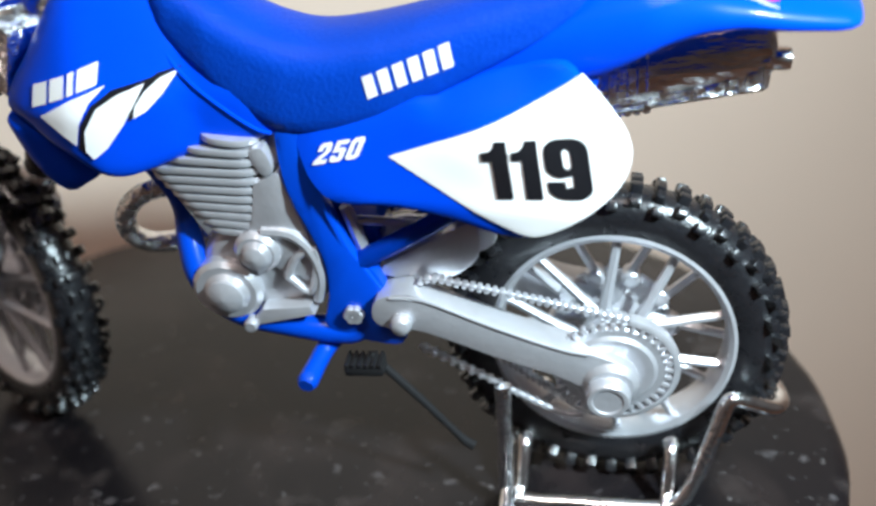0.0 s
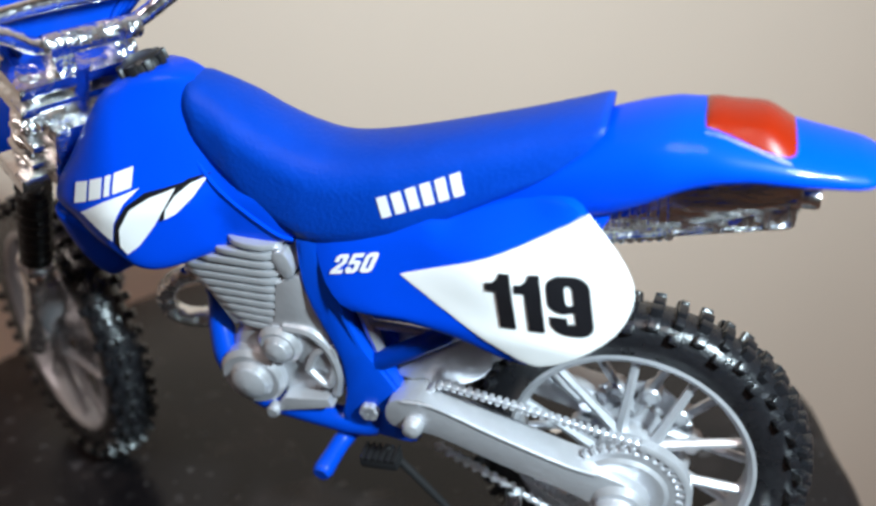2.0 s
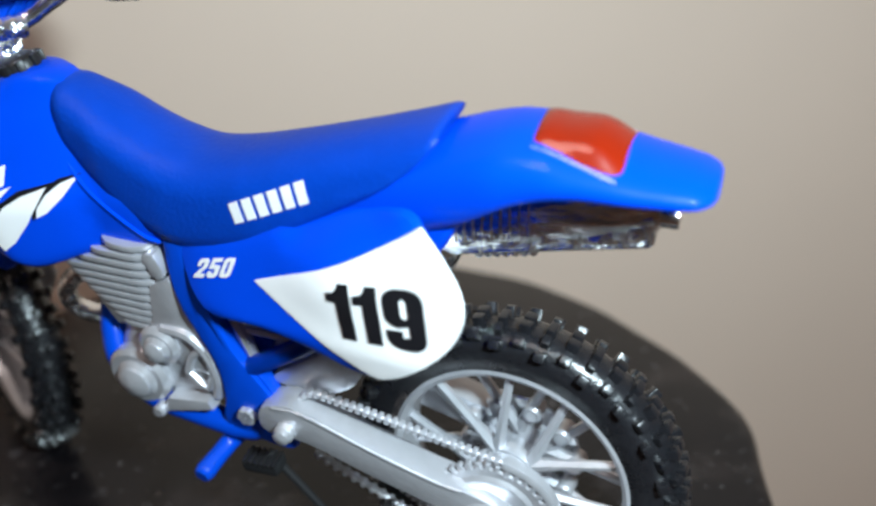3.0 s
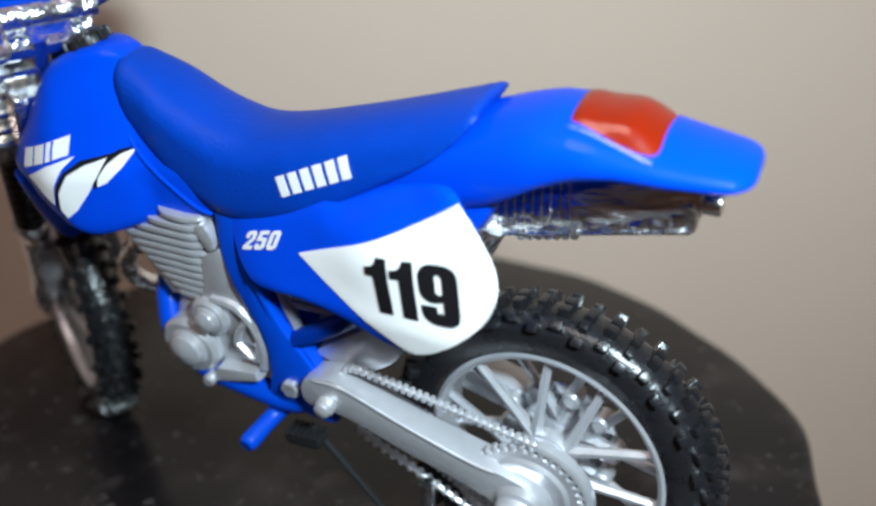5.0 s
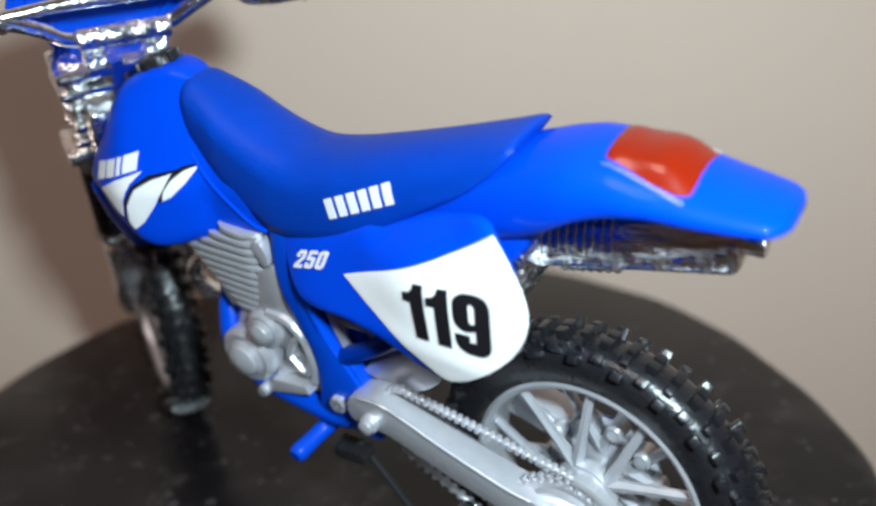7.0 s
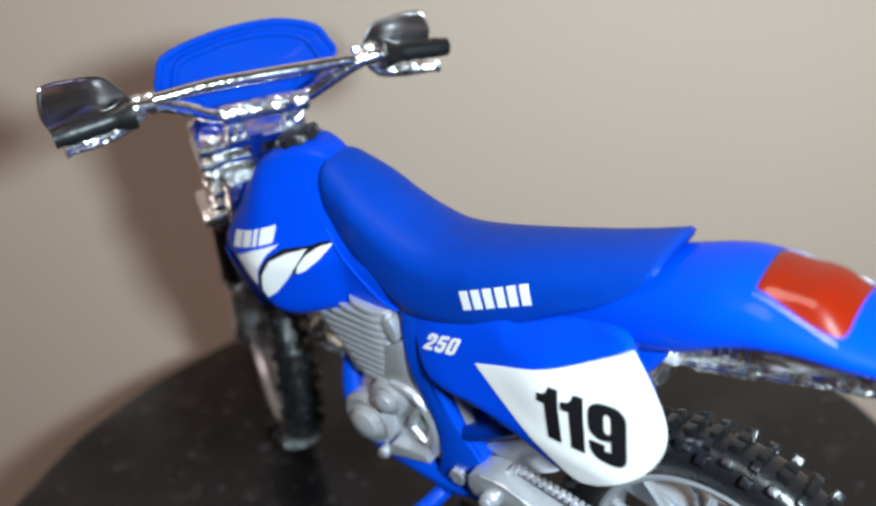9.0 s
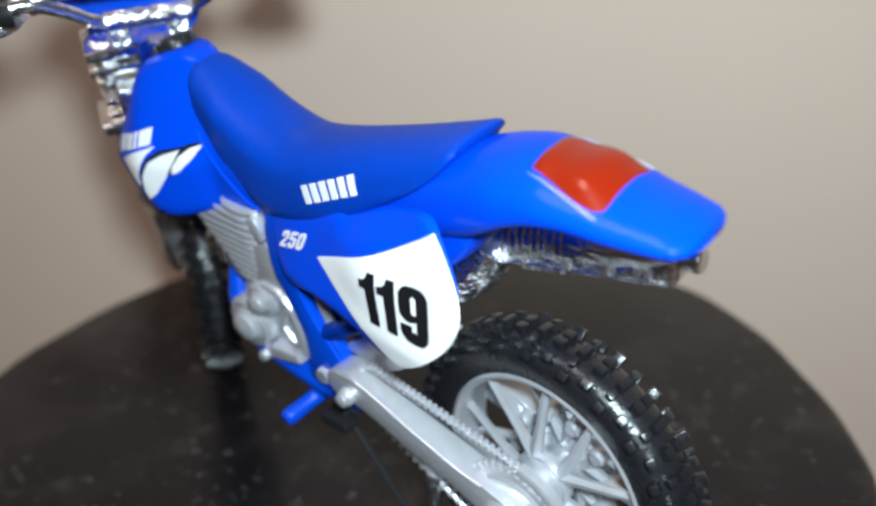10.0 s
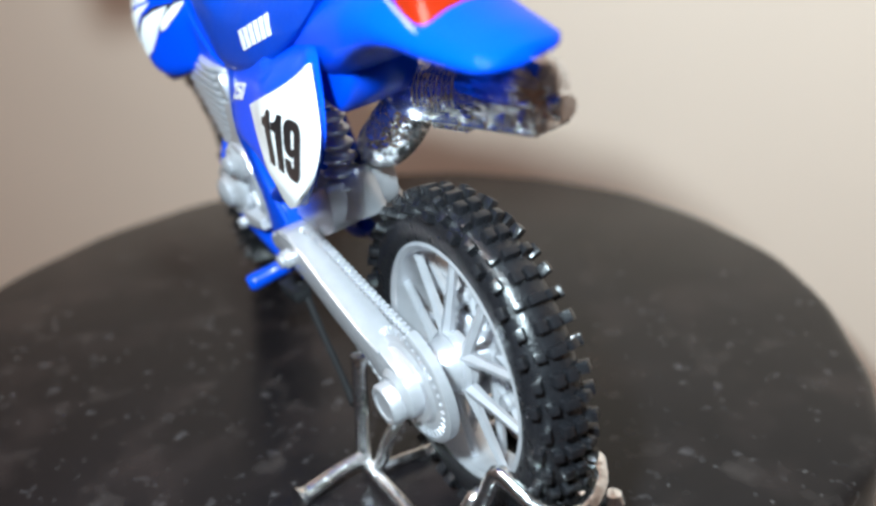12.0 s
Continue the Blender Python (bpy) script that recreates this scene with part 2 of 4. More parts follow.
ROOM = math.degrees(math.atan2(SIDE.y, SIDE.x))
c = AWAY * 12.0
slab("wall_north", (c.x, c.y, 45), (320, 2, 242), WALL, ROOM, "plain beige painted wall behind the table", "wall")
# unseen sides and ceiling, their dimness in the colour
c = AWAY * -240
slab("wall_south", (c.x, c.y, 45), (320, 2, 242), DIM, ROOM, "plain unseen wall, coloured dark for the unlit room", "wall")
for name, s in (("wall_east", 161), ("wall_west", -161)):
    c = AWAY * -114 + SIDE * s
    slab(name, (c.x, c.y, 45), (2, 250, 242), DIM, ROOM, "plain unseen wall, coloured dark for the unlit room", "wall")
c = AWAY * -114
slab("ceiling", (c.x, c.y, 167), (324, 256, 2), DIM, ROOM, "plain unseen ceiling, coloured dark for the unlit room", "ceiling")
FLOOR = material("brown_floor", (0.22, 0.13, 0.09), 0.6, noise_scale=20, vary=0.3)
slab("floor", (c.x, c.y, -77), (324, 256, 2), FLOOR, ROOM, "plain brown floor below the table", "floor")

# the round stone top and its single leg
TABLE = (-4.42, 0.63)
bm = bmesh.new()
turned(bm, [(0.001, 0.0), (3.0, 0.0), (6.9, 0.0), (7.02, -0.03), (7.09, -0.12), (7.09, -0.9), (7.0, -1.0), (0.001, -1.0)], 200, axis="z")
for v in bm.verts:  # the rim is hewn, not quite round
    r, a = math.hypot(v.co.x, v.co.y), math.atan2(v.co.y, v.co.x)
    if r > 6:
        k = 1 + (0.025 * math.sin(3 * a + 1) + 0.02 * math.sin(11 * a) + 0.016 * math.sin(23 * a + 2) + 0.17 * math.exp(-(((a - 0.56) / 0.16) ** 2)) - 0.13 * math.exp(-(((a + 2.62) / 0.35) ** 2))) / r
        v.co.x, v.co.y = v.co.x * k, v.co.y * k
table = new("round_table", finish("round_table", bm, STONE))
table.location = (TABLE[0] * CM, TABLE[1] * CM, 0)
tagged(table, "round dark polished stone table top with pale flecks", "table")
bm = bmesh.new()
turned(bm, [(0.001, -1.0), (1.6, -1.0), (1.3, -3.0), (1.3, -71.0), (6.0, -74.5), (6.3, -76.0), (0.001, -76.0)], 40, axis="z")
part("table_leg", bm, STONE, table)

# ---- the model motorcycle: x to its tail, -y its left side, z up; it leans on the stand ----
LEAN = cm_pose(pose(0, -0.135, 1.9, 0, 0, 4.5) @ pose(0, 0, 0, 9, 0, 0) @ pose(0, 0, -1.9))
bike = new("toy_motorcycle")
bike.empty_display_size = 0.01
bike.matrix_basis = LEAN
tagged(bike, "blue and white die-cast toy dirt bike on a wire stand", "toy motorcycle")


def mirror(bm):
    """Adds the mirror image over y = 0."""
    got = bmesh.ops.duplicate(bm, geom=bm.verts[:] + bm.edges[:] + bm.faces[:])
    vs = [v for v in got["geom"] if isinstance(v, bmesh.types.BMVert)]
    for v in vs:
        v.co.y = -v.co.y
    bmesh.ops.reverse_faces(bm, faces=[f for f in got["geom"] if isinstance(f, bmesh.types.BMFace)])
    return bm


def flipped(me):
    """A mesh mirrored over y = 0."""
    bm = bmesh.new()
    bm.from_mesh(me)
    for v in bm.verts:
        v.co.y = -v.co.y
    bmesh.ops.reverse_faces(bm, faces=bm.faces[:])
    out = bpy.data.meshes.new(me.name)
    bm.to_mesh(out)
    bm.free()
    out.materials.append(me.materials[0])
    return out


def clamp(v, a=0.0, b=1.0):
    return max(a, min(b, v))


# seat: cross-sections along the bike, a rounded crown over upright flanks
SEAT_TOP = spline([(-4.16, 6.10, 0), (-4.02, 6.20, 0), (-3.82, 6.12, 0), (-3.56, 5.97, 0), (-3.31, 5.80, 0), (-3.0, 5.64, 0), (-2.65, 5.55, 0), (-2.2, 5.575, 0), (-1.66, 5.67, 0), (-1.12, 5.78, 0), (-0.63, 5.885, 0), (-0.24, 5.955, 0), (-0.15, 5.945, 0)], 6)
SEAT_LOW = spline([(-4.16, 5.98, 0), (-4.06, 5.74, 0), (-3.76, 5.32, 0), (-3.33, 4.87, 0), (-3.0, 4.70, 0), (-2.6, 4.70, 0), (-2.1, 4.80, 0), (-1.7, 4.93, 0), (-1.21, 5.17, 0), (-0.7, 5.42, 0), (-0.36, 5.66, 0), (-0.15, 5.87, 0)], 6)


def on_line(line, x):
    return float(np.interp(x, [p.x for p in line], [p.y for p in line]))


bm = bmesh.new()
rings = []
for x in [-4.16, -4.14, -4.11, -4.07] + [-4.02 + 0.06 * k for k in range(63)] + [-0.25, -0.21, -0.18, -0.16, -0.15]:
    top, low = on_line(SEAT_TOP, x), on_line(SEAT_LOW, x)
    half = float(np.interp(x, [-4.16, -4.1, -4.0, -3.6, -3.0, -2.1, -1.3, -0.6, -0.3, -0.2, -0.15], [0.16, 0.27, 0.37, 0.46, 0.51, 0.52, 0.48, 0.46, 0.43, 0.40, 0.34]))
    r = min(0.36, 0.75 * (top - low))
    side = [(half * math.cos(a) ** 0.85, top - r + r * math.sin(a) ** 0.95) for a in (radians(90 - 9 * k) for k in range(1, 11)) ]
    side[-1] = (half, top - r)
    flank = top - r - low
    side += [(half + 0.012, top - r - 0.35 * flank), (half + 0.010, top - r - 0.7 * flank), (half, low + 0.03), (half - 0.03, low), (half - 0.12, low - 0.01)]
    rings.append([bm.verts.new((x, 0, top))] + [bm.verts.new((x, y, z)) for y, z in side] + [bm.verts.new((x, -y, z)) for y, z in reversed(side)])
skin(bm, rings)
seat = part("seat", bm, SEAT, bike, "matt blue grained vinyl seat", angle=50)


# fuel tank
def tank_width(x, z):
    return 0.50 + 0.36 * clamp((-3.85 - x) / 0.9) ** 0.8 - 0.36 * clamp((z - 5.1) / 1.0) - 0.1 * clamp((-4.9 - x) / 0.6)


TANK_LINE = [(-3.6, 5.80), (-3.95, 6.18), (-4.36, 6.29), (-4.84, 6.16), (-5.12, 5.88), (-5.38, 5.54), (-5.62, 5.24), (-5.66, 5.02), (-5.34, 4.78), (-5.0, 4.58), (-4.80, 4.43), (-4.60, 4.36), (-4.35, 4.39), (-4.05, 4.47), (-3.5, 4.56), (-3.08, 4.66),
             (-2.92, 4.92), (-3.1, 5.3), (-3.4, 5.8)]
bm = bmesh.new()
pillow(bm, smooth_loop(TANK_LINE, 3), (-4.25, 5.28), tank_width, lambda q: 5.0 + 6.0 * clamp((4.9 - q.y) / 0.3), 14)
tank = part("fuel_tank", bm, BLUE, bike, "glossy blue fuel tank with white print")

bm = bmesh.new()
tube(bm, [(-4.06, -0.36, 5.66), (-3.94, -0.44, 5.40), (-3.76, -0.49, 5.18), (-3.52, -0.505, 4.95), (-3.28, -0.50, 4.75), (-3.14, -0.47, 4.68)], 0.022, 8, 4)
part("tank_bead", bm, BLUE, tank)

bm = bmesh.new()
SHROUD = [(-5.64, 5.02), (-5.3, 4.84), (-5.0, 4.70), (-4.80, 4.54), (-4.86, 4.36), (-5.08, 4.22), (-5.34, 4.12), (-5.55, 4.38), (-5.65, 4.75)]
pillow(bm, smooth_loop(SHROUD, 3), (-5.22, 4.55), lambda x, z: 0.64 + 0.1 * (z - 4.5), 4.0, 7, far=0.2)
shroud = part("shroud", bm, BLUE, bike, "blue radiator shroud tip")
part("shroud", flipped(shroud.data), BLUE, bike)

bm = bmesh.new()
turned(bm, [(0.001, 0.20), (0.12, 0.20), (0.19, 0.17), (0.22, 0.12), (0.22, 0.04), (0.27, 0.02), (0.27, -0.03), (0.18, -0.12), (0.001, -0.12)], 28, axis="z")
cap = part("filler_cap", bm, BLACK, bike, "black fuel filler cap", at=cm_pose(pose(-4.54, 0, 6.18, 0, -14, 0)))
for k in range(9):
    bm = bmesh.new()
    block(bm, (0.06, 0.08, 0.12), (0.225, 0, 0.10), 0.02)
    part("grip_rib", bm, BLACK, cap, at=pose(0, 0, 0, 0, 0, 40 * k))


# side panels with the number plate
def panel_width(x, z):
    brim = 5.06 + 0.25 * (x + 1.6) if x > -1.6 else 9.0
    bulge = 0.12 * math.exp(-(((x + 1.1) / 0.6) ** 2) - ((z - 4.7) / 0.38) ** 2) - 0.12 * clamp((4.12 - z) / 0.35)
    return clamp(0.67 + 0.15 * (x + 0.27) + 0.38 * (5.23 - z), 0.46, 1.12) + bulge - 0.12 * clamp((z - brim + 0.22) / 0.22) * clamp((-0.45 - x) / 0.3)


PANEL_LINE = [(-2.99, 4.76), (-2.99, 4.76), (-2.4, 4.82), (-2.0, 4.93), (-1.6, 5.08), (-1.2, 5.19), (-0.75, 5.30), (-0.40, 5.31), (-0.24, 5.14), (-0.08, 4.95), (0.02, 4.74), (0.01, 4.52), (-0.13, 4.26), (-0.40, 4.0), (-0.75, 3.84),
              (-1.05, 3.85), (-1.5, 3.98), (-2.05, 4.06), (-2.58, 4.06), (-2.86, 4.30)]
bm = bmesh.new()
pillow(bm, smooth_loop(PANEL_LINE, 3), (-1.1, 4.55), panel_width, 7.0, 10, far=0.12)
panel = part("side_panel", bm, BLUE, bike, "glossy blue side panel with a white number plate")
bm = bmesh.new()
pillow(bm, smooth_loop([(-2.86, 4.72), (-2.0, 4.80), (-1.2, 5.16), (-0.6, 5.40), (-0.3, 5.2), (-0.9, 4.85), (-1.5, 4.5), (-2.1, 4.2), (-2.6, 4.2)], 3), (-1.7, 4.65), lambda x, z: 0.58, 6.0, 7, far=0.2)
bmesh.ops.scale(bm, vec=(1, -1, 1), verts=bm.verts)
bmesh.ops.reverse_faces(bm, faces=bm.faces[:])
part("side_panel", bm, BLUE, bike)

# rear mudguard
def guard_section(x):
    top = float(np.interp(x, [-1.8, -1.2, -0.2, 0.1, 0.4, 0.7, 1.1, 1.45, 1.8, 2.0], [5.22, 5.58, 5.84, 5.91, 5.955, 5.945, 5.84, 5.73, 5.64, 5.55]))
    low = float(np.interp(x, [-1.8, -1.2, -0.5, -0.1, 0.1, 0.32, 0.56, 0.8, 1.0, 1.4, 1.8, 2.0], [4.80, 4.88, 4.92, 4.99, 5.06, 5.165, 5.265, 5.325, 5.345, 5.325, 5.315, 5.38]))
    half = float(np.interp(x, [-1.8, -1.2, -0.7, -0.4, 0.0, 0.3, 0.8, 1.3, 1.7, 1.88, 1.97, 2.0], [0.36, 0.41, 0.455, 0.50, 0.55, 0.58, 0.56, 0.50, 0.43, 0.39, 0.31, 0.20]))
    return top, low, half


def guard_ring(x, n):
    """The guard's outline across x as n points (y, z), rounder towards the tail."""
    top, low, half = guard_section(x)
    round_ = clamp((x - 0.2) / 0.8)
    points = []
    for k in range(n):
        a = 2 * math.pi * k / n
        cy, sz = math.cos(a), math.sin(a)
        y = half * math.copysign(abs(cy) ** (0.62 + 0.22 * round_), cy)
        z = (top + low) / 2 + (top - low) / 2 * math.copysign(abs(sz) ** (0.75 + 0.2 * round_), sz)
        if sz > 0:
            y *= 1 - 0.30 * sz**2
        else:
            z += 0.75 * (top - low) * (sz**2) * clamp((x + 0.4) / 0.8) * 0.35
        points.append((y, z))
    return points


def guard_skin(x, y):
    """Height of the guard's upper face at x, y."""
    upper = sorted(guard_ring(x, 120)[:61])
    return float(np.interp(y, [p[0] for p in upper], [p[1] for p in upper]))


bm = bmesh.new()
rings = []
for x in [-1.8 + 0.1 * k for k in range(37)] + [1.84, 1.88, 1.92, 1.96, 1.985, 2.0]:
    rings.append([bm.verts.new((x, y, z)) for y, z in guard_ring(x, 32)])
rings.sort(key=lambda r: r[0].co.x)
skin(bm, rings)
mudguard = part("rear_mudguard", bm, BLUE, bike, "glossy blue rear mudguard", angle=70)

# inner guard under the seat
bm = bmesh.new()
pillow(bm, smooth_loop([(-1.3, 5.2), (-0.2, 5.3), (-0.10, 5.1), (-0.22, 4.85), (-0.42, 4.66), (-0.6, 4.62), (-1.1, 4.8)], 4), (-0.6, 4.95), lambda x, z: 0.40, 7, 7)
part("inner_guard", bm, BLUE, bike)


# tail light: rises from the guard to a crest, then drops steeply to the tail
bm = bmesh.new()
rings = []
for k in range(25):
    u = k / 24
    x = 0.60 + 0.74 * u
    top = guard_section(x)[0]
    half = 0.34 + 0.11 * u - 0.3 * max(0.0, u - 0.9)
    rise = float(np.interp(u, [0, 0.04, 0.3, 0.55, 0.66, 0.76, 0.96, 1.0], [-0.02, 0.02, 0.04, 0.078, 0.085, 0.072, 0.010, -0.02]))
    ring = []
    for j in range(21):
        v = -1 + j / 10
        y = v * half
        lift = 1 - clamp((abs(v) - 0.62) / 0.36) ** 1.5
        ring.append(bm.verts.new((x, y, guard_skin(x, y) - 0.02 + 0.02 * lift + rise * lift)))
    for v in (0.95, 0.4, -0.4, -0.95):
        ring.append(bm.verts.new((x, v * half, top - 0.3)))
    rings.append(ring)
skin(bm, rings)
tail_light = part("tail_light", bm, RED, bike, "dark red moulded tail light", angle=50)
# added silver beads imitate the glint along the lens's side edges
for s in (-1, 1):
    bm = bmesh.new()
    edge = [(0.60 + 0.74 * u, s * (0.338 + 0.11 * u - 0.3 * max(0.0, u - 0.9))) for u in (0.02, 0.2, 0.4, 0.6, 0.8, 0.92)]
    tube(bm, [(x, y, guard_skin(x, y) + 0.003) for x, y in edge], [0.003, 0.007, 0.010, 0.012, 0.014, 0.008], 8, 4)
    part("lens_rim", bm, SILVER, tail_light, "thin silver bead standing for the glint on the lens edge")


# ---- prints on the left side ----
def sheared(loops, x, z, wide, high, slope=0.0, slant=0.0):
    """Outlines in units of the letter height laid at x, z with a rising base line and a slant."""
    return [[(x + wide * (u + slant * v), z + high * v + slope * wide * u) for u, v in loop] for loop in loops]


NUMBER_PLATE = [(-2.02, 4.53), (-2.02, 4.53), (-1.55, 4.70), (-1.0, 4.90), (-0.6, 5.08), (-0.27, 5.25), (-0.27, 5.25), (-0.08, 5.05), (0.10, 4.80), (0.13, 4.57), (0.0, 4.32), (-0.32, 4.06), (-0.58, 3.91), (-0.78, 3.88), (-1.1, 4.02), (-1.5, 4.25)]
bm = bmesh.new()
pillow(bm, smooth_loop(NUMBER_PLATE, 3), (-0.75, 4.5), lambda x, z: panel_width(x, z) + 0.016, 14.0, 12, far=0.04)
number_plate = part("number_plate", bm, WHITE, panel, "white number plate")

ONE = [(0.16, 0), (0.42, 0), (0.42, 1), (0.24, 1), (0.20, 0.90), (0.12, 0.84), (0, 0.82), (0, 0.68), (0.16, 0.68)]
NINE_OUT = [(0.0, 0.30), *arc(0.20, 0.20, 0.20, 180, 270, 5), *arc(0.34, 0.20, 0.20, 270, 360, 5), *arc(0.34, 0.80, 0.20, 0, 90, 5), *arc(0.20, 0.80, 0.20, 90, 180, 5), *arc(0.20, 0.56, 0.20, 180, 262, 5), (0.27, 0.385), (0.32, 0.41), (0.32, 0.18), *arc(0.27, 0.16, 0.05, 0, 180, 4), (0.22, 0.30)]
NINE_IN = [(0.22, 0.54), (0.27, 0.50), (0.32, 0.54), (0.32, 0.80), (0.27, 0.85), (0.22, 0.80)]
for loops, x, wide in (([ONE], -1.10, 0.55), ([ONE], -0.84, 0.55), ([NINE_OUT, NINE_IN], -0.55, 0.70)):
    decal(sheared(loops, x, 4.25 + 0.03 * (x + 1.1), wide, 0.50, 0.03, -0.10), number_plate, INK, "digit", panel, lift=0.01, label="black digit of the number 119")

TWO = [(0.0, 0.0), (0.52, 0.0), (0.52, 0.2), (0.26, 0.2), (0.52, 0.55), (0.52, 0.88), (0.40, 1.0), (0.10, 1.0), (0.0, 0.88), (0.0, 0.62), (0.2, 0.62), (0.2, 0.8), (0.31, 0.8), (0.31, 0.6), (0.0, 0.2)]
FIVE = [(0.0, 0.12), (0.12, 0.0), (0.40, 0.0), (0.52, 0.12), (0.52, 0.55), (0.42, 0.64), (0.2, 0.64), (0.22, 0.8), (0.52, 0.8), (0.52, 1.0), (0.04, 1.0), (0.0, 0.46), (0.31, 0.46), (0.31, 0.2), (0.2, 0.2), (0.2, 0.32), (0.0, 0.32)]
NIL = [(0.0, 0.12), (0.12, 0.0), (0.40, 0.0), (0.52, 0.12), (0.52, 0.88), (0.40, 1.0), (0.12, 1.0), (0.0, 0.88)]
NIL_IN = [(0.2, 0.2), (0.31, 0.2), (0.31, 0.8), (0.2, 0.8)]
for loops, x in (([TWO], -2.76), ([FIVE], -2.60), ([NIL, NIL_IN], -2.44)):
    decal(sheared(loops, x, 4.41 + 0.2 * (x + 2.76), 0.26, 0.195, 0.2, 0.4), panel, WHITE, "digit", panel, lift=0.012, label="white digit of the number 250")

# maker's name on the seat, as plain white blocks
for k in range(6):
    x = -2.155 + 0.139 * k
    z = 5.03 + 0.34 * (x + 2.155)
    decal([[(x, z), (x + 0.095, z + 0.032), (x + 0.063, z + 0.235), (x - 0.032, z + 0.203)]], seat, WHITE, "printed_block", seat, lift=0.006, label="white printed block")

# tank print: white stripes with black edges, and blocks above
decal([[(-3.84, 5.37), (-4.17, 5.315), (-4.45, 5.275), (-4.64, 5.17), (-4.77, 5.00), (-4.85, 4.78), (-4.80, 4.70), (-4.75, 4.92), (-4.62, 5.12), (-4.42, 5.21), (-4.17, 5.28)]], tank, INK, "print_edge", tank, lift=0.004, label="black edge of the tank print")
decal([[(-3.86, 5.37), (-4.06, 5.35), (-4.22, 5.26), (-4.34, 5.11), (-4.36, 4.97), (-4.30, 5.01), (-4.26, 5.10), (-4.16, 5.22), (-4.02, 5.31)]], tank, INK, "print_edge", tank, lift=0.004)
for loop in ([(-4.49, 5.33), (-4.84, 5.23), (-5.16, 5.09), (-5.0, 4.94), (-4.86, 4.81), (-4.78, 5.01), (-4.65, 5.20)],
             [(-4.17, 5.29), (-4.41, 5.23), (-4.60, 5.14), (-4.74, 4.95), (-4.79, 4.75), (-4.74, 4.66), (-4.60, 4.75), (-4.41, 4.95), (-4.27, 5.14)],
             [(-3.88, 5.35), (-4.04, 5.31), (-4.18, 5.22), (-4.28, 5.10), (-4.31, 5.0), (-4.20, 5.04), (-4.03, 5.18)]):
    decal([loop], tank, WHITE, "stripe", tank, lift=0.016, label="white tank stripe")
for x, wide in ((-5.23, 0.16), (-5.03, 0.15), (-4.84, 0.06), (-4.745, 0.18)):
    z = 5.165 + 0.27 * (x + 5.23)
    decal([[(x, z), (x + wide, z + 0.25 * wide), (x + wide + 0.04, z + 0.19 + 0.25 * wide), (x + 0.04, z + 0.19)]], tank, WHITE, "printed_block", tank, lift=0.012, label="white printed block")


# ---- engine ----
engine = part("engine", pillow(bmesh.new(), smooth_loop([(-4.2, 3.25), (-3.98, 3.62), (-3.62, 3.85), (-3.3, 4.10), (-3.05, 4.30), (-2.86, 3.9), (-2.72, 3.45), (-2.78, 3.0), (-2.93, 2.78), (-3.6, 2.62), (-4.0, 2.75), (-4.22, 3.0)], 3), (-3.4, 3.3), lambda x, z: 0.50, 5, 7), SILVER, bike, "silver-grey cast engine with cooling fins", at=cm_pose(pose(-0.08, 0, -0.12)))
for k in range(11):
    z = 3.74 + 0.104 * k
    a, b = Vector((-4.03 - 0.594 * (z - 3.77) + 2.6 * max(0.0, z - 4.46), z + 0.03)), Vector((-3.26 + 0.06 * clamp((z - 4.0) / 0.5), z - 0.06))
    mid, way = (a + b) / 2, b - a
    half, deep, r = way.length / 2, 0.535 + 0.006 * k, 0.24
    plan = [(sx * (half - r) + r * math.cos(radians(a0 + 22.5 * j)), sy * (deep - r) + r * math.sin(radians(a0 + 22.5 * j))) for sx, sy, a0 in ((1, 1, 0), (-1, 1, 90), (-1, -1, 180), (1, -1, 270)) for j in range(5)]
    bm = bmesh.new()
    plate(bm, plan, -0.038, 0.038, 0.024)
    bmesh.ops.rotate(bm, cent=(0, 0, 0), matrix=Matrix.Rotation(radians(90), 3, "X"), verts=bm.verts)
    part("cooling_fin", bm, SILVER, engine, at=cm_pose(pose(mid.x, 0, mid.y, 0, -math.degrees(math.atan2(way.y, way.x)), 0)))
bm = bmesh.new()
plate(bm, [(-3.98, 3.66), (-3.46, 3.70), (-3.38, 4.50), (-4.30, 4.36)], -0.52, 0.52, 0.14)
part("cylinder", bm, SILVER, engine)
bm = bmesh.new()
plate(bm, [(-3.60, 3.60), (-3.45, 3.88), (-3.34, 4.30), (-3.06, 4.42), (-2.96, 4.0), (-2.86, 3.62), (-2.80, 3.20), (-3.2, 3.2)], -0.55, -0.2, 0.06)
part("case_flank", bm, SILVER, engine)
bm = bmesh.new()
plate(bm, smooth_loop([(-3.32, 4.64), (-3.16, 4.68), (-3.10, 4.45), (-3.22, 4.38)], 3), -0.55, -0.2, 0.04)
part("head_bracket", bm, SILVER, engine)
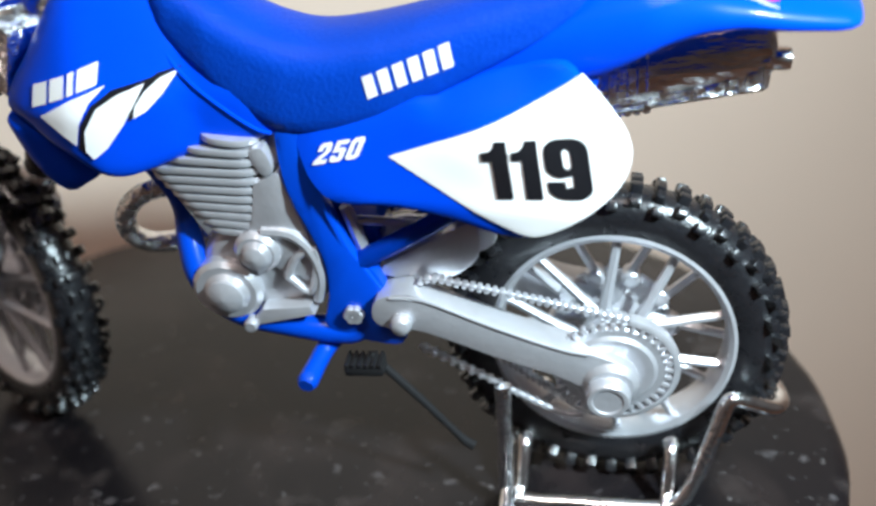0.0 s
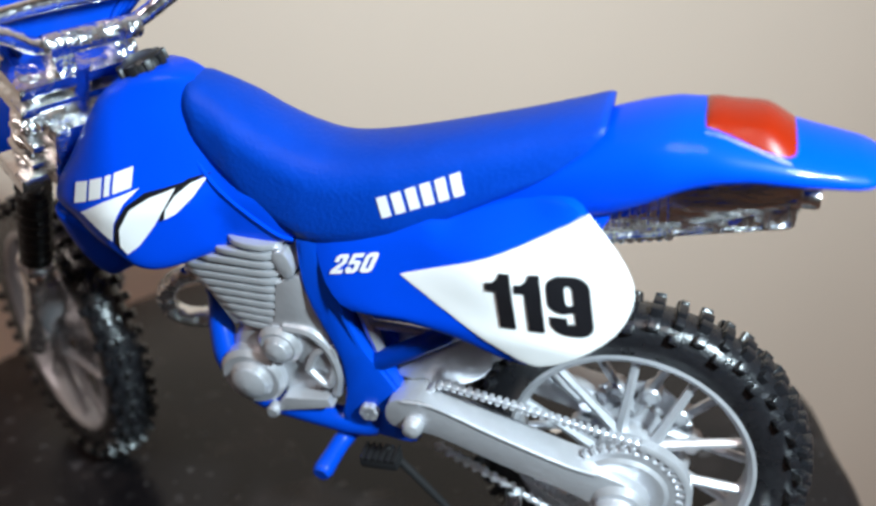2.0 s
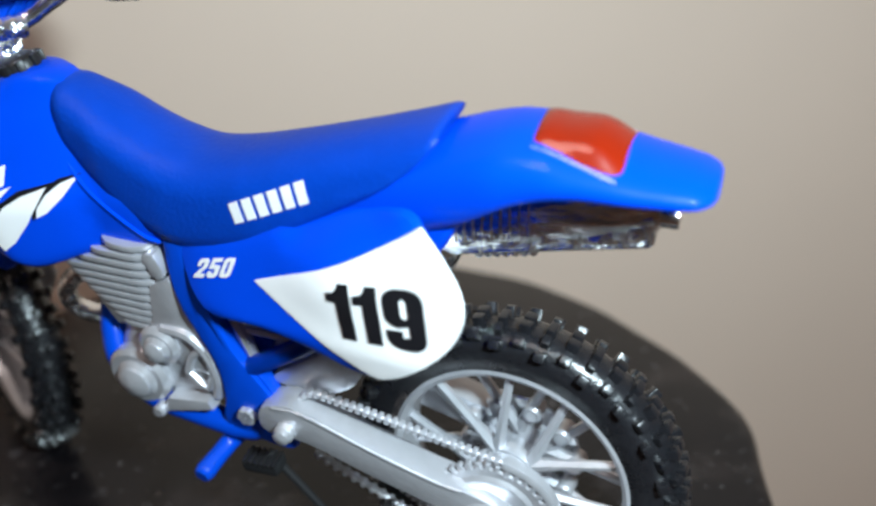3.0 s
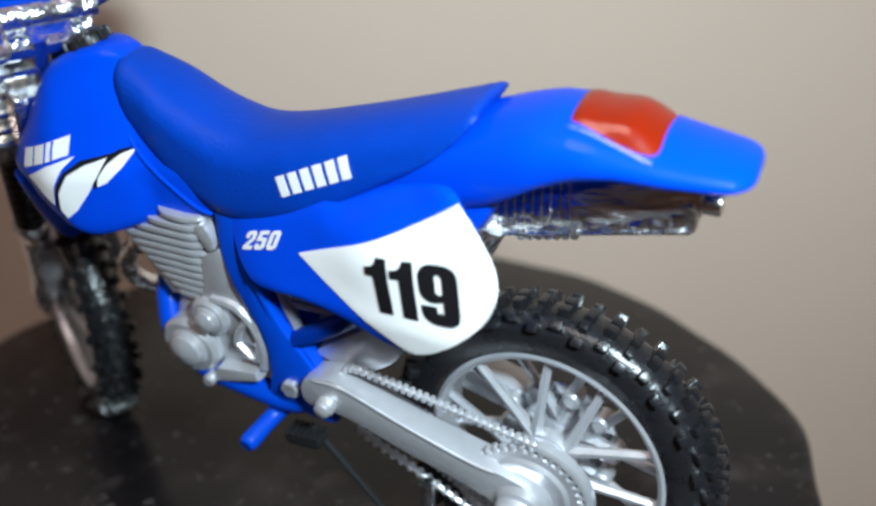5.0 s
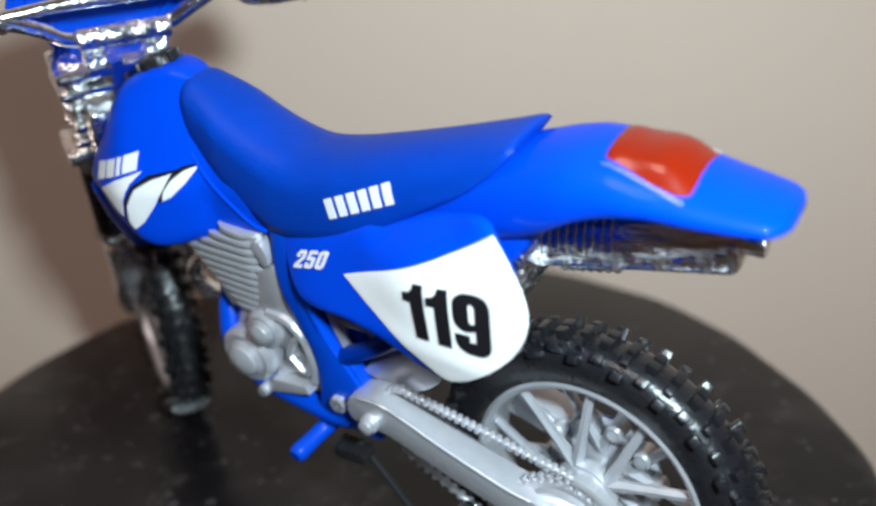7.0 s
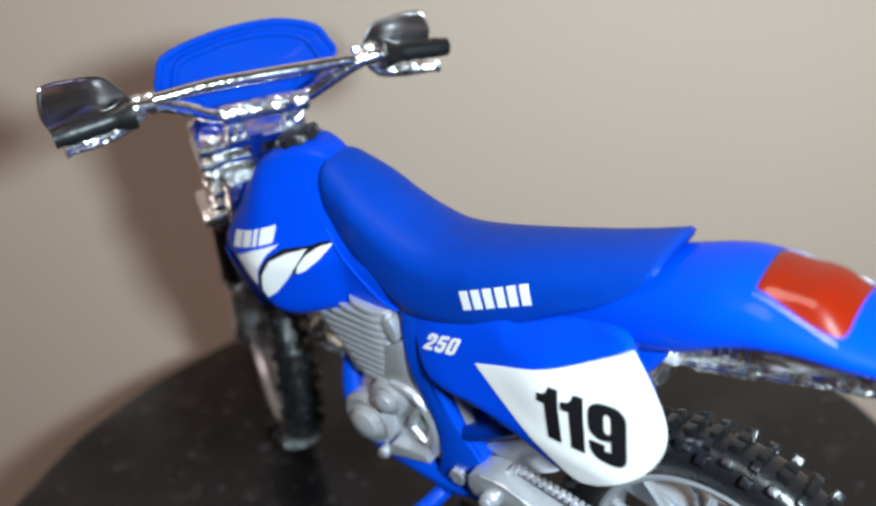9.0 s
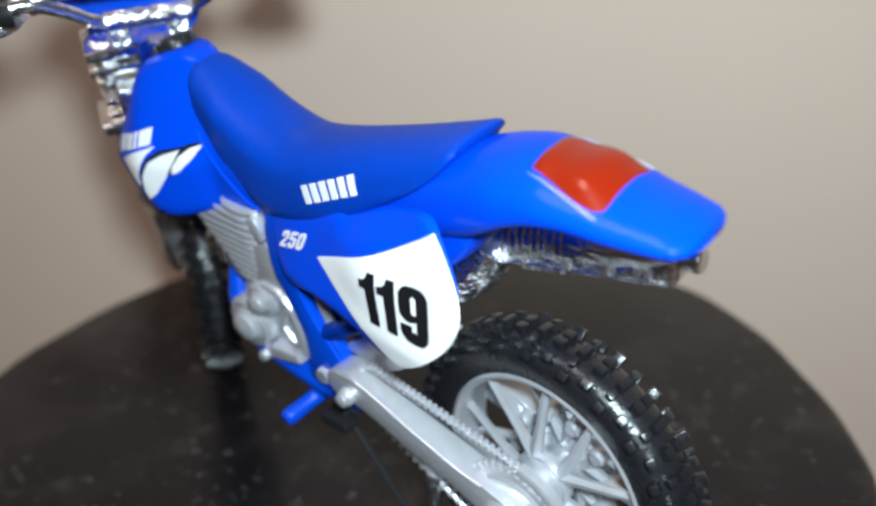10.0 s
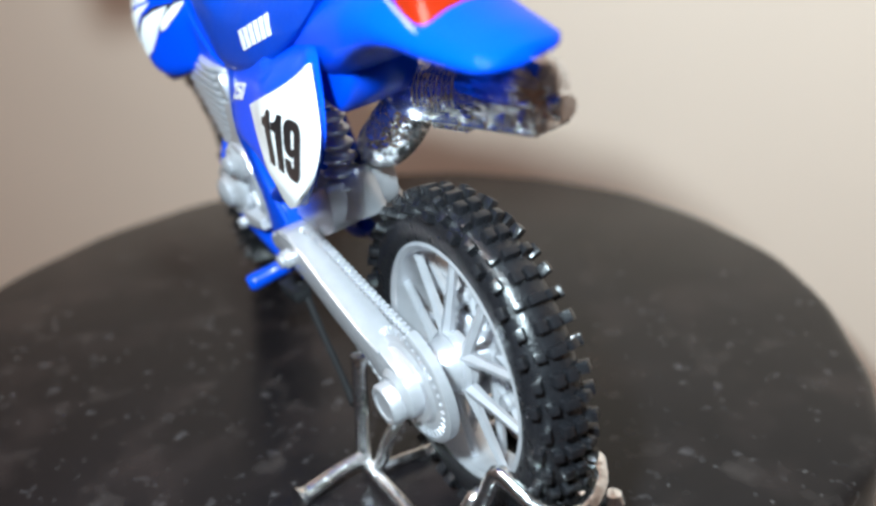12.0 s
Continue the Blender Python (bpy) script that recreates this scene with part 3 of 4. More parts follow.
for name, r, x, z, y, crown in (("clutch_cover", 0.37, -3.86, 3.05, -0.63, 0.10), ("timing_cover", 0.24, -3.44, 3.53, -0.63, 0.07)):
    bm = bmesh.new()
    disc(bm, r, y, -0.3, (x, z), 0.05, 36)
    ring = part(name, bm, SILVER, engine)
    bm = bmesh.new()
    disc(bm, r * 0.66, y - 0.05, y + 0.1, (x + 0.01, z), 0.05, 36, crown)
    part("boss", bm, SILVER, engine)
bm = bmesh.new()
tri = [(-3.18, 3.22), (-2.98, 3.02), (-2.86, 3.3), (-2.84, 3.55), (-3.05, 3.45)]
tube(bm, [(x, -0.56, z) for x, z in tri + tri[:1]], 0.045, 8, 3)
part("sprocket_cover_rib", bm, SILVER, engine)
bm = bmesh.new()
tube(bm, [(-3.35, -0.54, 3.76), (-3.05, -0.56, 3.72), (-2.88, -0.56, 3.5), (-2.84, -0.55, 3.2), (-2.92, -0.53, 2.9)], 0.06, 8, 4)
part("case_rib", bm, SILVER, engine)
bm = bmesh.new()
plate(bm, [(-3.7, 2.62), (-2.95, 2.78), (-2.98, 2.9), (-3.5, 2.86)], -0.66, -0.3, 0.04)
part("case_foot", bm, SILVER, engine)
bm = bmesh.new()
disc(bm, 0.075, -0.72, -0.4, (-3.66, 2.66), 0.03, 16)
part("drain_bolt", bm, SILVER, engine)

bm = bmesh.new()
tube(bm, [(-2.12, -0.2, 3.25), (-2.15, -0.22, 3.5), (-2.02, -0.22, 3.62), (-1.75, -0.2, 3.60)], 0.10, 10, 4)
part("shock_link", bm, SILVER, engine)

# ---- frame ----
bm = bmesh.new()
tube(bm, [(-5.2, -0.02, 5.25), (-4.8, -0.02, 4.4), (-4.45, -0.06, 3.75), (-4.34, -0.30, 3.35), (-4.24, -0.45, 3.0), (-3.95, -0.47, 2.60), (-3.4, -0.47, 2.42), (-2.75, -0.47, 2.32), (-2.45, -0.45, 2.5)], [0.10, 0.10, 0.11, 0.14, 0.15, 0.15, 0.15, 0.15, 0.14], 12, 5)
mirror(bm)
frame_part = part("frame", bm, FRAME, bike, "blue painted tube frame")
bm = bmesh.new()
plate(bm, smooth_loop([(-3.10, 4.74), (-2.90, 4.74), (-2.83, 4.36), (-2.70, 3.98), (-2.62, 3.69), (-2.54, 3.44), (-2.40, 3.16), (-2.25, 2.85), (-2.12, 2.50), (-2.16, 2.24), (-2.5, 2.26), (-2.95, 2.45), (-2.88, 2.8), (-2.84, 3.2), (-2.90, 3.55), (-3.08, 4.13), (-3.13, 4.5)], 3), -0.60, -0.42, 0.05)
for v in bm.verts:
    v.co.y *= 1 + 0.04 * clamp((v.co.z - 3.0) / 0.5) - 0.24 * clamp((v.co.z - 4.0) / 0.6)
mirror(bm)
part("frame_upright", bm, FRAME, frame_part)
bm = bmesh.new()
tube(bm, [(-2.56, -0.50, 3.22), (-2.1, -0.50, 3.46), (-1.69, -0.50, 3.70), (-1.2, -0.48, 4.05)], 0.11, 10, 5)
mirror(bm)
part("subframe_tube", bm, FRAME, frame_part)
bm = bmesh.new()
plate(bm, smooth_loop([(-2.75, 3.9), (-2.45, 3.66), (-2.30, 3.40), (-2.45, 3.18), (-2.8, 3.2)], 3), -0.38, 0.38, 0.06)
part("frame_core", bm, FRAME, frame_part)
bm = bmesh.new()
tube(bm, [(-2.50, -0.44, 3.98), (-2.42, -0.45, 3.72), (-2.36, -0.45, 3.42)], [0.06, 0.075, 0.06], 8, 3)
tube(bm, [(-2.42, -0.42, 3.80), (-2.1, -0.42, 3.78), (-1.8, -0.40, 3.72)], 0.05, 8, 3)
part("shock_bracket", bm, SILVER, engine)
bm = bmesh.new()
plate(bm, smooth_loop([(-2.92, 2.72), (-2.72, 3.05), (-2.5, 3.25), (-2.32, 3.1), (-2.22, 2.7), (-2.22, 2.3), (-2.22, 2.3), (-2.5, 2.25), (-2.8, 2.42)], 3), -0.56, -0.38, 0.05)
part("pivot_plate", bm, FRAME, frame_part)
part("pivot_plate", flipped(frame_part.children[-1].data), FRAME, frame_part)
bm = bmesh.new()
for a in range(6):
    disc(bm, 0.055, -0.68, -0.5, (-2.62 + 0.055 * math.cos(a * 1.047), 2.66 + 0.055 * math.sin(a * 1.047)), 0.015, 10)
part("pivot_bolt", bm, SILVER, frame_part, "silver pivot bolt")
bm = bmesh.new()
tube(bm, [(-2.90, -0.38, 2.22), (-3.04, -0.50, 2.10), (-3.10, -0.70, 2.05), (-3.15, -0.94, 2.01), (-3.16, -1.01, 2.0)], [0.12, 0.11, 0.105, 0.115, 0.085], 12, 4)
part("gear_pedal", bm, FRAME, bike, "blue moulded gear pedal")
bm = bmesh.new()
block(bm, (0.44, 0.24, 0.15), (-2.60, -0.62, 1.96), 0.05)
footrest = part("footrest", bm, MATT, bike, "black ribbed footrest")
for k in range(6):
    bm = bmesh.new()
    block(bm, (0.04, 0.25, 0.05), (-2.78 + 0.072 * k, -0.62, 2.035), 0.012)
    part("tread_rib", bm, BLACK, footrest)
bm = bmesh.new()
tube(bm, [(-2.55, -0.55, 2.05), (-2.1, -0.62, 1.55), (-1.75, -0.66, 1.1), (-1.60, -0.68, 0.92), (-1.50, -0.70, 0.86)], [0.05, 0.045, 0.04, 0.05, 0.06], 8, 3)
part("side_stand", bm, MATT, bike, "dark folded side stand")

# ---- swing arm, chain and rear wheel ----
ARM = [(-2.34, 2.92), (-2.05, 3.0), (-1.86, 2.94), (-1.2, 2.62), (-0.55, 2.34), (-0.2, 2.24), (0.18, 2.05), (0.26, 1.8), (0.10, 1.62), (-0.2, 1.74), (-0.6, 1.96), (-1.2, 2.20), (-1.9, 2.52), (-2.25, 2.56), (-2.40, 2.68)]
bm = bmesh.new()
plate(bm, smooth_loop(ARM, 3), -0.74, -0.42, 0.02)
arm = part("swing_arm", bm, SILVER, bike, "silver-grey swing arm", angle=25)
part("swing_arm", flipped(arm.data), SILVER, bike)
bm = bmesh.new()
tube(bm, [(-2.2, -0.735, 2.95), (-1.86, -0.735, 2.92), (-1.2, -0.735, 2.60), (-0.55, -0.735, 2.32), (-0.25, -0.735, 2.24)], 0.022, 8, 4)
part("arm_crest", bm, SILVER, arm)
bm = bmesh.new()
disc(bm, 0.11, -0.85, -0.6, (-2.10, 2.66), 0.04, 20, 0.04)
part("pivot_cap", bm, SILVER, arm)
bm = bmesh.new()
disc(bm, 0.29, -0.80, -0.5, (-0.02, 1.84), 0.06, 32)
part("axle_boss", bm, SILVER, arm)
bm = bmesh.new()
turned(bm, [(0.001, -0.905), (0.08, -0.91), (0.15, -0.91), (0.165, -0.925), (0.205, -0.925), (0.23, -0.895), (0.23, -0.52), (0.001, -0.52)], 32, (-0.05, 0, 1.77))
part("axle_nut", bm, SILVER, arm)
bm = bmesh.new()
plate(bm, smooth_loop([(-2.3, 3.0), (-2.28, 3.12), (-1.78, 3.42), (-1.40, 3.62), (-1.28, 3.55), (-1.32, 3.2), (-1.55, 3.0), (-1.85, 2.9)], 3), -0.42, 0.42, 0.06)
tube(bm, [(-1.46, -0.02, 3.2), (-1.45, -0.02, 3.55), (-1.47, -0.02, 3.62)], [0.30, 0.25, 0.2], 16, 2)
part("arm_bridge", bm, SILVER, arm)
shock = part("shock_absorber", tube(bmesh.new(), [(-1.44, -0.14, 3.30), (-1.63, 0.04, 4.7)], 0.10, 12, 2), CHROME, bike, "chrome coil shock absorber")
# silver in place of chrome, so the shaded spring looks lit
bm = bmesh.new()
lower, upper = Vector((-1.46, -0.13, 3.44)), Vector((-1.62, 0.03, 4.62))
tube(bm, [lower.lerp(upper, k / 48) for k in range(49)], [(0.13, 0.17, 0.205, 0.22, 0.205, 0.17)[k % 6] * (1.1 - 0.65 * k / 48) for k in range(49)], 18, 1)
part("coil_spring", bm, SILVER, shock, "chrome spring coloured silver to look lit")

# loop of the chain over the two sprockets
FRONT, BACK, R1, R2 = Vector((-1.78, 2.85)), Vector((0.0, 1.91)), 0.21, 0.65
way = BACK - FRONT
tilt, open_ = math.atan2(way.y, way.x), math.asin((R2 - R1) / way.length)
run = []
for centre, r, a0, a1 in ((BACK, R2, tilt + math.pi / 2 + open_, tilt - math.pi / 2 - open_), (FRONT, R1, tilt + 1.5 * math.pi - open_, tilt + math.pi / 2 + open_)):
    run += [centre + r * Vector((math.cos(a0 + (a1 - a0) * k / 24), math.sin(a0 + (a1 - a0) * k / 24))) for k in range(25)]
run.append(run[0])
steps = np.cumsum([0] + [(b - a).length for a, b in zip(run, run[1:])])
count = int(steps[-1] / 0.076)
bm = bmesh.new()
tube(bm, [(p.x, -0.54, p.y) for p in run], 0.025, 6, 1, caps=False)
chain = part("chain", bm, SILVER, bike, "silver moulded drive chain")
bm = bmesh.new()
block(bm, (0.055, 0.10, 0.062), (0, 0, 0), 0.014)
link = finish("link", bm, SILVER)
for k in range(count):
    d = steps[-1] * k / count
    if 0.12 < d < steps[24] - 0.12:
        continue
    x, z = np.interp(d, steps, [p.x for p in run]), np.interp(d, steps, [p.y for p in run])
    x2, z2 = np.interp(d + 0.03, steps, [p.x for p in run]), np.interp(d + 0.03, steps, [p.y for p in run])
    part("link", link, SILVER, chain, at=cm_pose(pose(x, -0.54, z, 0, -math.degrees(math.atan2(z2 - z, x2 - x)), 0)))


def wheel(name, centre, turn, tyre_radius, rim_radius, half, knobs, label):
    """A spoked wheel with a knobbly tyre, its axle along y, standing at centre with an added turn."""
    bm = bmesh.new()
    r = rim_radius
    turned(bm, [(r, -half * 0.92), (r - 0.05, -half * 0.98), (r - 0.10, -half * 0.85), (r - 0.13, -half * 0.35), (r - 0.13, half * 0.35), (r - 0.10, half * 0.85), (r - 0.05, half * 0.98), (r, half * 0.92), (r - 0.04, half * 0.5), (r - 0.04, -half * 0.5)], 72, closed=True)
    hub = part(name, bm, SILVER, bike, label, at=cm_pose(Matrix.Translation(centre) @ turn))
    t = tyre_radius
    bm = bmesh.new()
    h = half
    prof = [(r - 0.03, -h * 0.9), (r + 0.02, -h * 1.0), (r + 0.12, -h * 1.08), (r + 0.24, -h * 1.05), (t - 0.155, -h * 0.85), (t - 0.105, -h * 0.5), (t - 0.085, 0), (t - 0.105, h * 0.5), (t - 0.155, h * 0.85), (r + 0.24, h * 1.05), (r + 0.12, h * 1.08), (r + 0.02, h), (r - 0.03, h * 0.9)]
    turned(bm, prof, 84, closed=True)
    part("tyre", bm, RUBBER, hub, "black knobbly rubber tyre")
    shapes = []
    for size in ((0.12, 0.11, 0.17), (0.095, 0.17, 0.17), (0.115, 0.10, 0.20), (0.09, 0.105, 0.17)):
        bm = bmesh.new()
        block(bm, size, (0, 0, 0), 0.020)
        shapes.append(finish("tread_knob", bm, RUBBER))
    for k in range(knobs):
        spin = pose(0, 0, 0, 0, 360 * k / knobs, 0)
        if k % 2:
            row = [(0, -0.27, 0.090, 0), (0, 0.27, 0.090, 0), (2, -0.86, 0.150, 40), (2, 0.86, 0.150, -40)]
        else:
            row = [(1, 0.0, 0.085, 0), (3, -0.60, 0.105, 22), (3, 0.60, 0.105, -22), (2, -0.98, 0.205, 58), (2, 0.98, 0.205, -58)]
        for shape, across, drop, roll in row:
            part("tread_knob", shapes[shape], RUBBER, hub, at=cm_pose(spin @ pose(0, across * h, t - drop, roll, 0, 6 if across > 0.5 else 0)))
    bm = bmesh.new()
    turned(bm, [(0.001, -0.34), (0.12, -0.34), (0.14, -0.30), (0.34, -0.26), (0.36, -0.2), (0.20, -0.14), (0.18, 0), (0.20, 0.14), (0.36, 0.2), (0.34, 0.26), (0.14, 0.30), (0.12, 0.34), (0.001, 0.34)], 36)
    part("hub", bm, SILVER, hub)
    for k in range(20):
        a, s = 18 * k, (-1 if k % 2 else 1)
        lean = 9 * (1 if (k // 2) % 2 else -1)
        p0, p1 = Vector((0.30 * math.cos(radians(a - 2 * lean)), s * 0.19, 0.30 * math.sin(radians(a - 2 * lean)))), Vector(((r - 0.08) * math.cos(radians(a + lean * 0.35)), s * h * 0.35, (r - 0.08) * math.sin(radians(a + lean * 0.35))))
        part("spoke", tube(bmesh.new(), [p0, p0.lerp(p1, 0.35), p1], [0.085, 0.058, 0.050], 6, 1), SILVER, hub)
    bm = bmesh.new()
    turned(bm, [(0.34, 0.27), (0.62, 0.27), (0.64, 0.29), (0.62, 0.31), (0.34, 0.31)], 48, closed=True)
    brake = part("brake_disc", bm, CHROME, hub, "chrome brake disc")
    for k in range(10):
        bm = bmesh.new()
        disc(bm, 0.10, 0.05, 0.33, (0.62 * math.cos(k * 0.628), 0.62 * math.sin(k * 0.628)), 0.04, 12)
        part("disc_stud", bm, SILVER, hub, "silver stud")
    return hub


INVERSE = LEAN.inverted()
upright = (INVERSE @ cm_pose(pose(0.0, 0.01, 1.87, 0, 0, 1) @ pose(0, 0, 0, 3, 0, 0)))
turn = upright.to_3x3().to_4x4()
rear = wheel("rear_wheel", upright.translation / CM, turn, 1.84, 1.32, 0.265, 46, "silver spoked rear wheel with black knobbly tyre")
bm = bmesh.new()
turned(bm, [(0.001, -0.52), (0.22, -0.52), (0.27, -0.46), (0.29, -0.32), (0.33, -0.22), (0.33, -0.1), (0.001, -0.1)], 32)
part("hub_barrel", bm, SILVER, rear)
bm = bmesh.new()
turned(bm, [(0.001, -0.60), (0.28, -0.60), (0.32, -0.625), (0.42, -0.625), (0.46, -0.59), (0.54, -0.59), (0.56, -0.57), (0.56, -0.51), (0.54, -0.48), (0.001, -0.46)], 60, (0, 0, 1.91))
sprocket = part("sprocket", bm, SILVER, bike, "silver rear sprocket")
bm = bmesh.new()
block(bm, (0.10, 0.08, 0.060), (0, 0, 0), 0.025)
tooth = finish("tooth", bm, SILVER)
for k in range(36):
    part("tooth", tooth, SILVER, sprocket, at=cm_pose(pose(0, 0, 1.91, 0, 10 * k, 0) @ pose(0.57, -0.56, 0)))

bm = bmesh.new()
tube(bm, [(-2.0, -0.50, 2.14), (-1.73, -0.50, 1.98), (-1.13, -0.50, 1.58), (-0.57, -0.52, 1.24), (-0.30, -0.53, 1.22)], 0.035, 8, 3)
part("lower_run", bm, SILVER, chain)
for k in range(15):
    part("link", link, SILVER, chain, at=cm_pose(pose(-1.95 + 0.095 * k, -0.50, 2.11 - 0.0605 * k, 0, 32.5, 0)))

bm = bmesh.new()
rings = []
for k in range(29):
    a = tilt + math.pi / 2 + open_ - (math.pi + 2 * open_) * k / 28
    rings.append([bm.verts.new((r * math.cos(a), y, 1.91 + r * math.sin(a))) for r, y in ((0.62, -0.60), (0.66, -0.60), (0.69, -0.58), (0.69, -0.48), (0.62, -0.48))])
skin(bm, rings)
part("chain_band", bm, SILVER, chain, "plain chain band round the rear sprocket", angle=35)

# ---- exhaust ----
bm = bmesh.new()
tube(bm, [(-4.25, 0.05, 3.84), (-4.78, -0.02, 3.82), (-5.10, -0.03, 3.58), (-5.18, 0.06, 3.22), (-4.92, 0.32, 2.94), (-3.9, 0.66, 3.0), (-2.7, 0.70, 3.2), (-1.9, 0.55, 3.48), (-1.42, 0.36, 3.80), (-1.05, 0.28, 3.98), (-0.78, 0.32, 4.20), (-0.60, 0.42, 4.44)], [0.10, 0.11, 0.11, 0.11, 0.12, 0.14, 0.17, 0.20, 0.24, 0.28, 0.29, 0.27], 18, 5)
exhaust = part("exhaust", bm, CRINKLED, bike, "chrome exhaust pipe and silencer")


def can_line(x):
    """Height of the silencer's middle line."""
    return 4.46 + 0.205 * (x + 0.6)


def low_line(x):
    """Height of the lower edge of the box under the can."""
    return 4.37 + 0.148 * (x - 0.2)


def high_line(x):
    """Height of the upper edge of the box under the can."""
    return low_line(x) + 0.30


CAN_Y = 0.58
bm = bmesh.new()
rings = []
for x, r in [(-0.95, 0.14), (-0.88, 0.22), (-0.78, 0.25), (-0.6, 0.26), (0.0, 0.265), (0.5, 0.265), (0.9, 0.26), (1.15, 0.255), (1.30, 0.245), (1.40, 0.22), (1.46, 0.17), (1.49, 0.11), (1.50, 0.04)]:
    rings.append([bm.verts.new((x, CAN_Y + r * math.cos(a), can_line(x) + r * (1.35 if math.sin(a) > 0 else 1.0) * math.sin(a))) for a in (2 * math.pi * k / 28 for k in range(28))])
skin(bm, rings)
silencer = part("silencer", bm, STREAKED, exhaust, "ribbed round chrome silencer", angle=35)
for k in range(9):
    x = -0.40 + 0.09 * k
    bm = bmesh.new()
    tube(bm, [(x, CAN_Y + 0.267 * math.cos(a), can_line(x) + 0.267 * (1.35 if math.sin(a) > 0 else 1.0) * math.sin(a)) for a in (radians(80 + 9 * j) for j in range(13))], [0.018, 0.009] * 6 + [0.018], 8, 1)
    part("rib", bm, CRINKLED, silencer)
    if k > 1:
        bm = bmesh.new()
        tube(bm, [(x, 0.40, low_line(x) - 0.005), (x, 0.72, low_line(x) - 0.02)], 0.05, 8, 1)
        part("rib", bm, CRINKLED, silencer)
# the box under the can, with a rim and sunken fields
bm = bmesh.new()
plate(bm, [(-0.78, low_line(-0.78)), (0.4, low_line(0.4)), (1.38, low_line(1.38)), (1.43, low_line(1.38) + 0.04), (1.45, high_line(1.45) - 0.03), (1.42, high_line(1.42)), (-0.78, high_line(-0.78))], 0.37, 0.76, 0.03)
box = part("silencer_box", bm, CRINKLED, exhaust, "chrome silencer box with sunken panels", angle=30)
for x0, x1, tip in ((-0.70, -0.20, 9), (-0.16, 0.30, -7), (0.35, 0.72, 12), (0.77, 1.16, -9), (1.20, 1.39, 5)):
    z0, z1, w0, w1 = low_line(x0) + 0.045, high_line(x0) - 0.045, low_line(x1) + 0.045, high_line(x1) - 0.045
    bm = bmesh.new()
    tube(bm, [(x0, 0.365, z0), (x1, 0.365, w0), (x1 - 0.03, 0.365, w1), (x0 + 0.03, 0.365, z1), (x0, 0.365, z0)], 0.020, 8, 1)
    part("field_rim", bm, CRINKLED, box)
    bm = bmesh.new()
    block(bm, ((x1 - x0) * 0.6, 0.03, (z1 - z0) * 0.5), (0, 0, 0), 0.012)
    part("field", bm, CRINKLED, box, at=cm_pose(pose((x0 + x1) / 2, 0.362, (z0 + z1 + w0 + w1) / 4, tip, -9, tip)))
bm = bmesh.new()
tube(bm, [(-0.8, 0.36, high_line(-0.8)), (0.3, 0.345, high_line(0.3)), (1.42, 0.36, high_line(1.42))], 0.026, 8, 2)
part("silencer_seam", bm, CHROME, exhaust)
bm = bmesh.new()
tube(bm, [(1.38, 0.56, 4.80), (1.46, 0.56, 4.80), (1.48, 0.56, 4.80), (1.60, 0.55, 4.795), (1.625, 0.55, 4.795), (1.63, 0.55, 4.795)], [0.14, 0.14, 0.115, 0.115, 0.105, 0.08], 20, 1)
part("tail_pipe", bm, CHROME, exhaust, "short chrome tail pipe")

# ---- front end, turned to the right ----
RAKE = 26.0
K = Vector((math.sin(radians(RAKE)), 0, math.cos(radians(RAKE))))
HEAD = Vector((-5.38, 0.0, 6.1))
TURN_LINE = Vector((math.sin(radians(12)), 0, math.cos(radians(12))))
STEER = Matrix.Translation(HEAD) @ Matrix.Rotation(radians(-28), 4, TURN_LINE) @ Matrix.Translation(-HEAD)


def along(d, y=0.0, ahead=0.0):
    """A point d below the head on the steering line, y to the side, ahead in front of it."""
    return HEAD - K * d + Vector((0, y, 0)) + ahead * Vector((-math.cos(radians(RAKE)), 0, math.sin(radians(RAKE))))


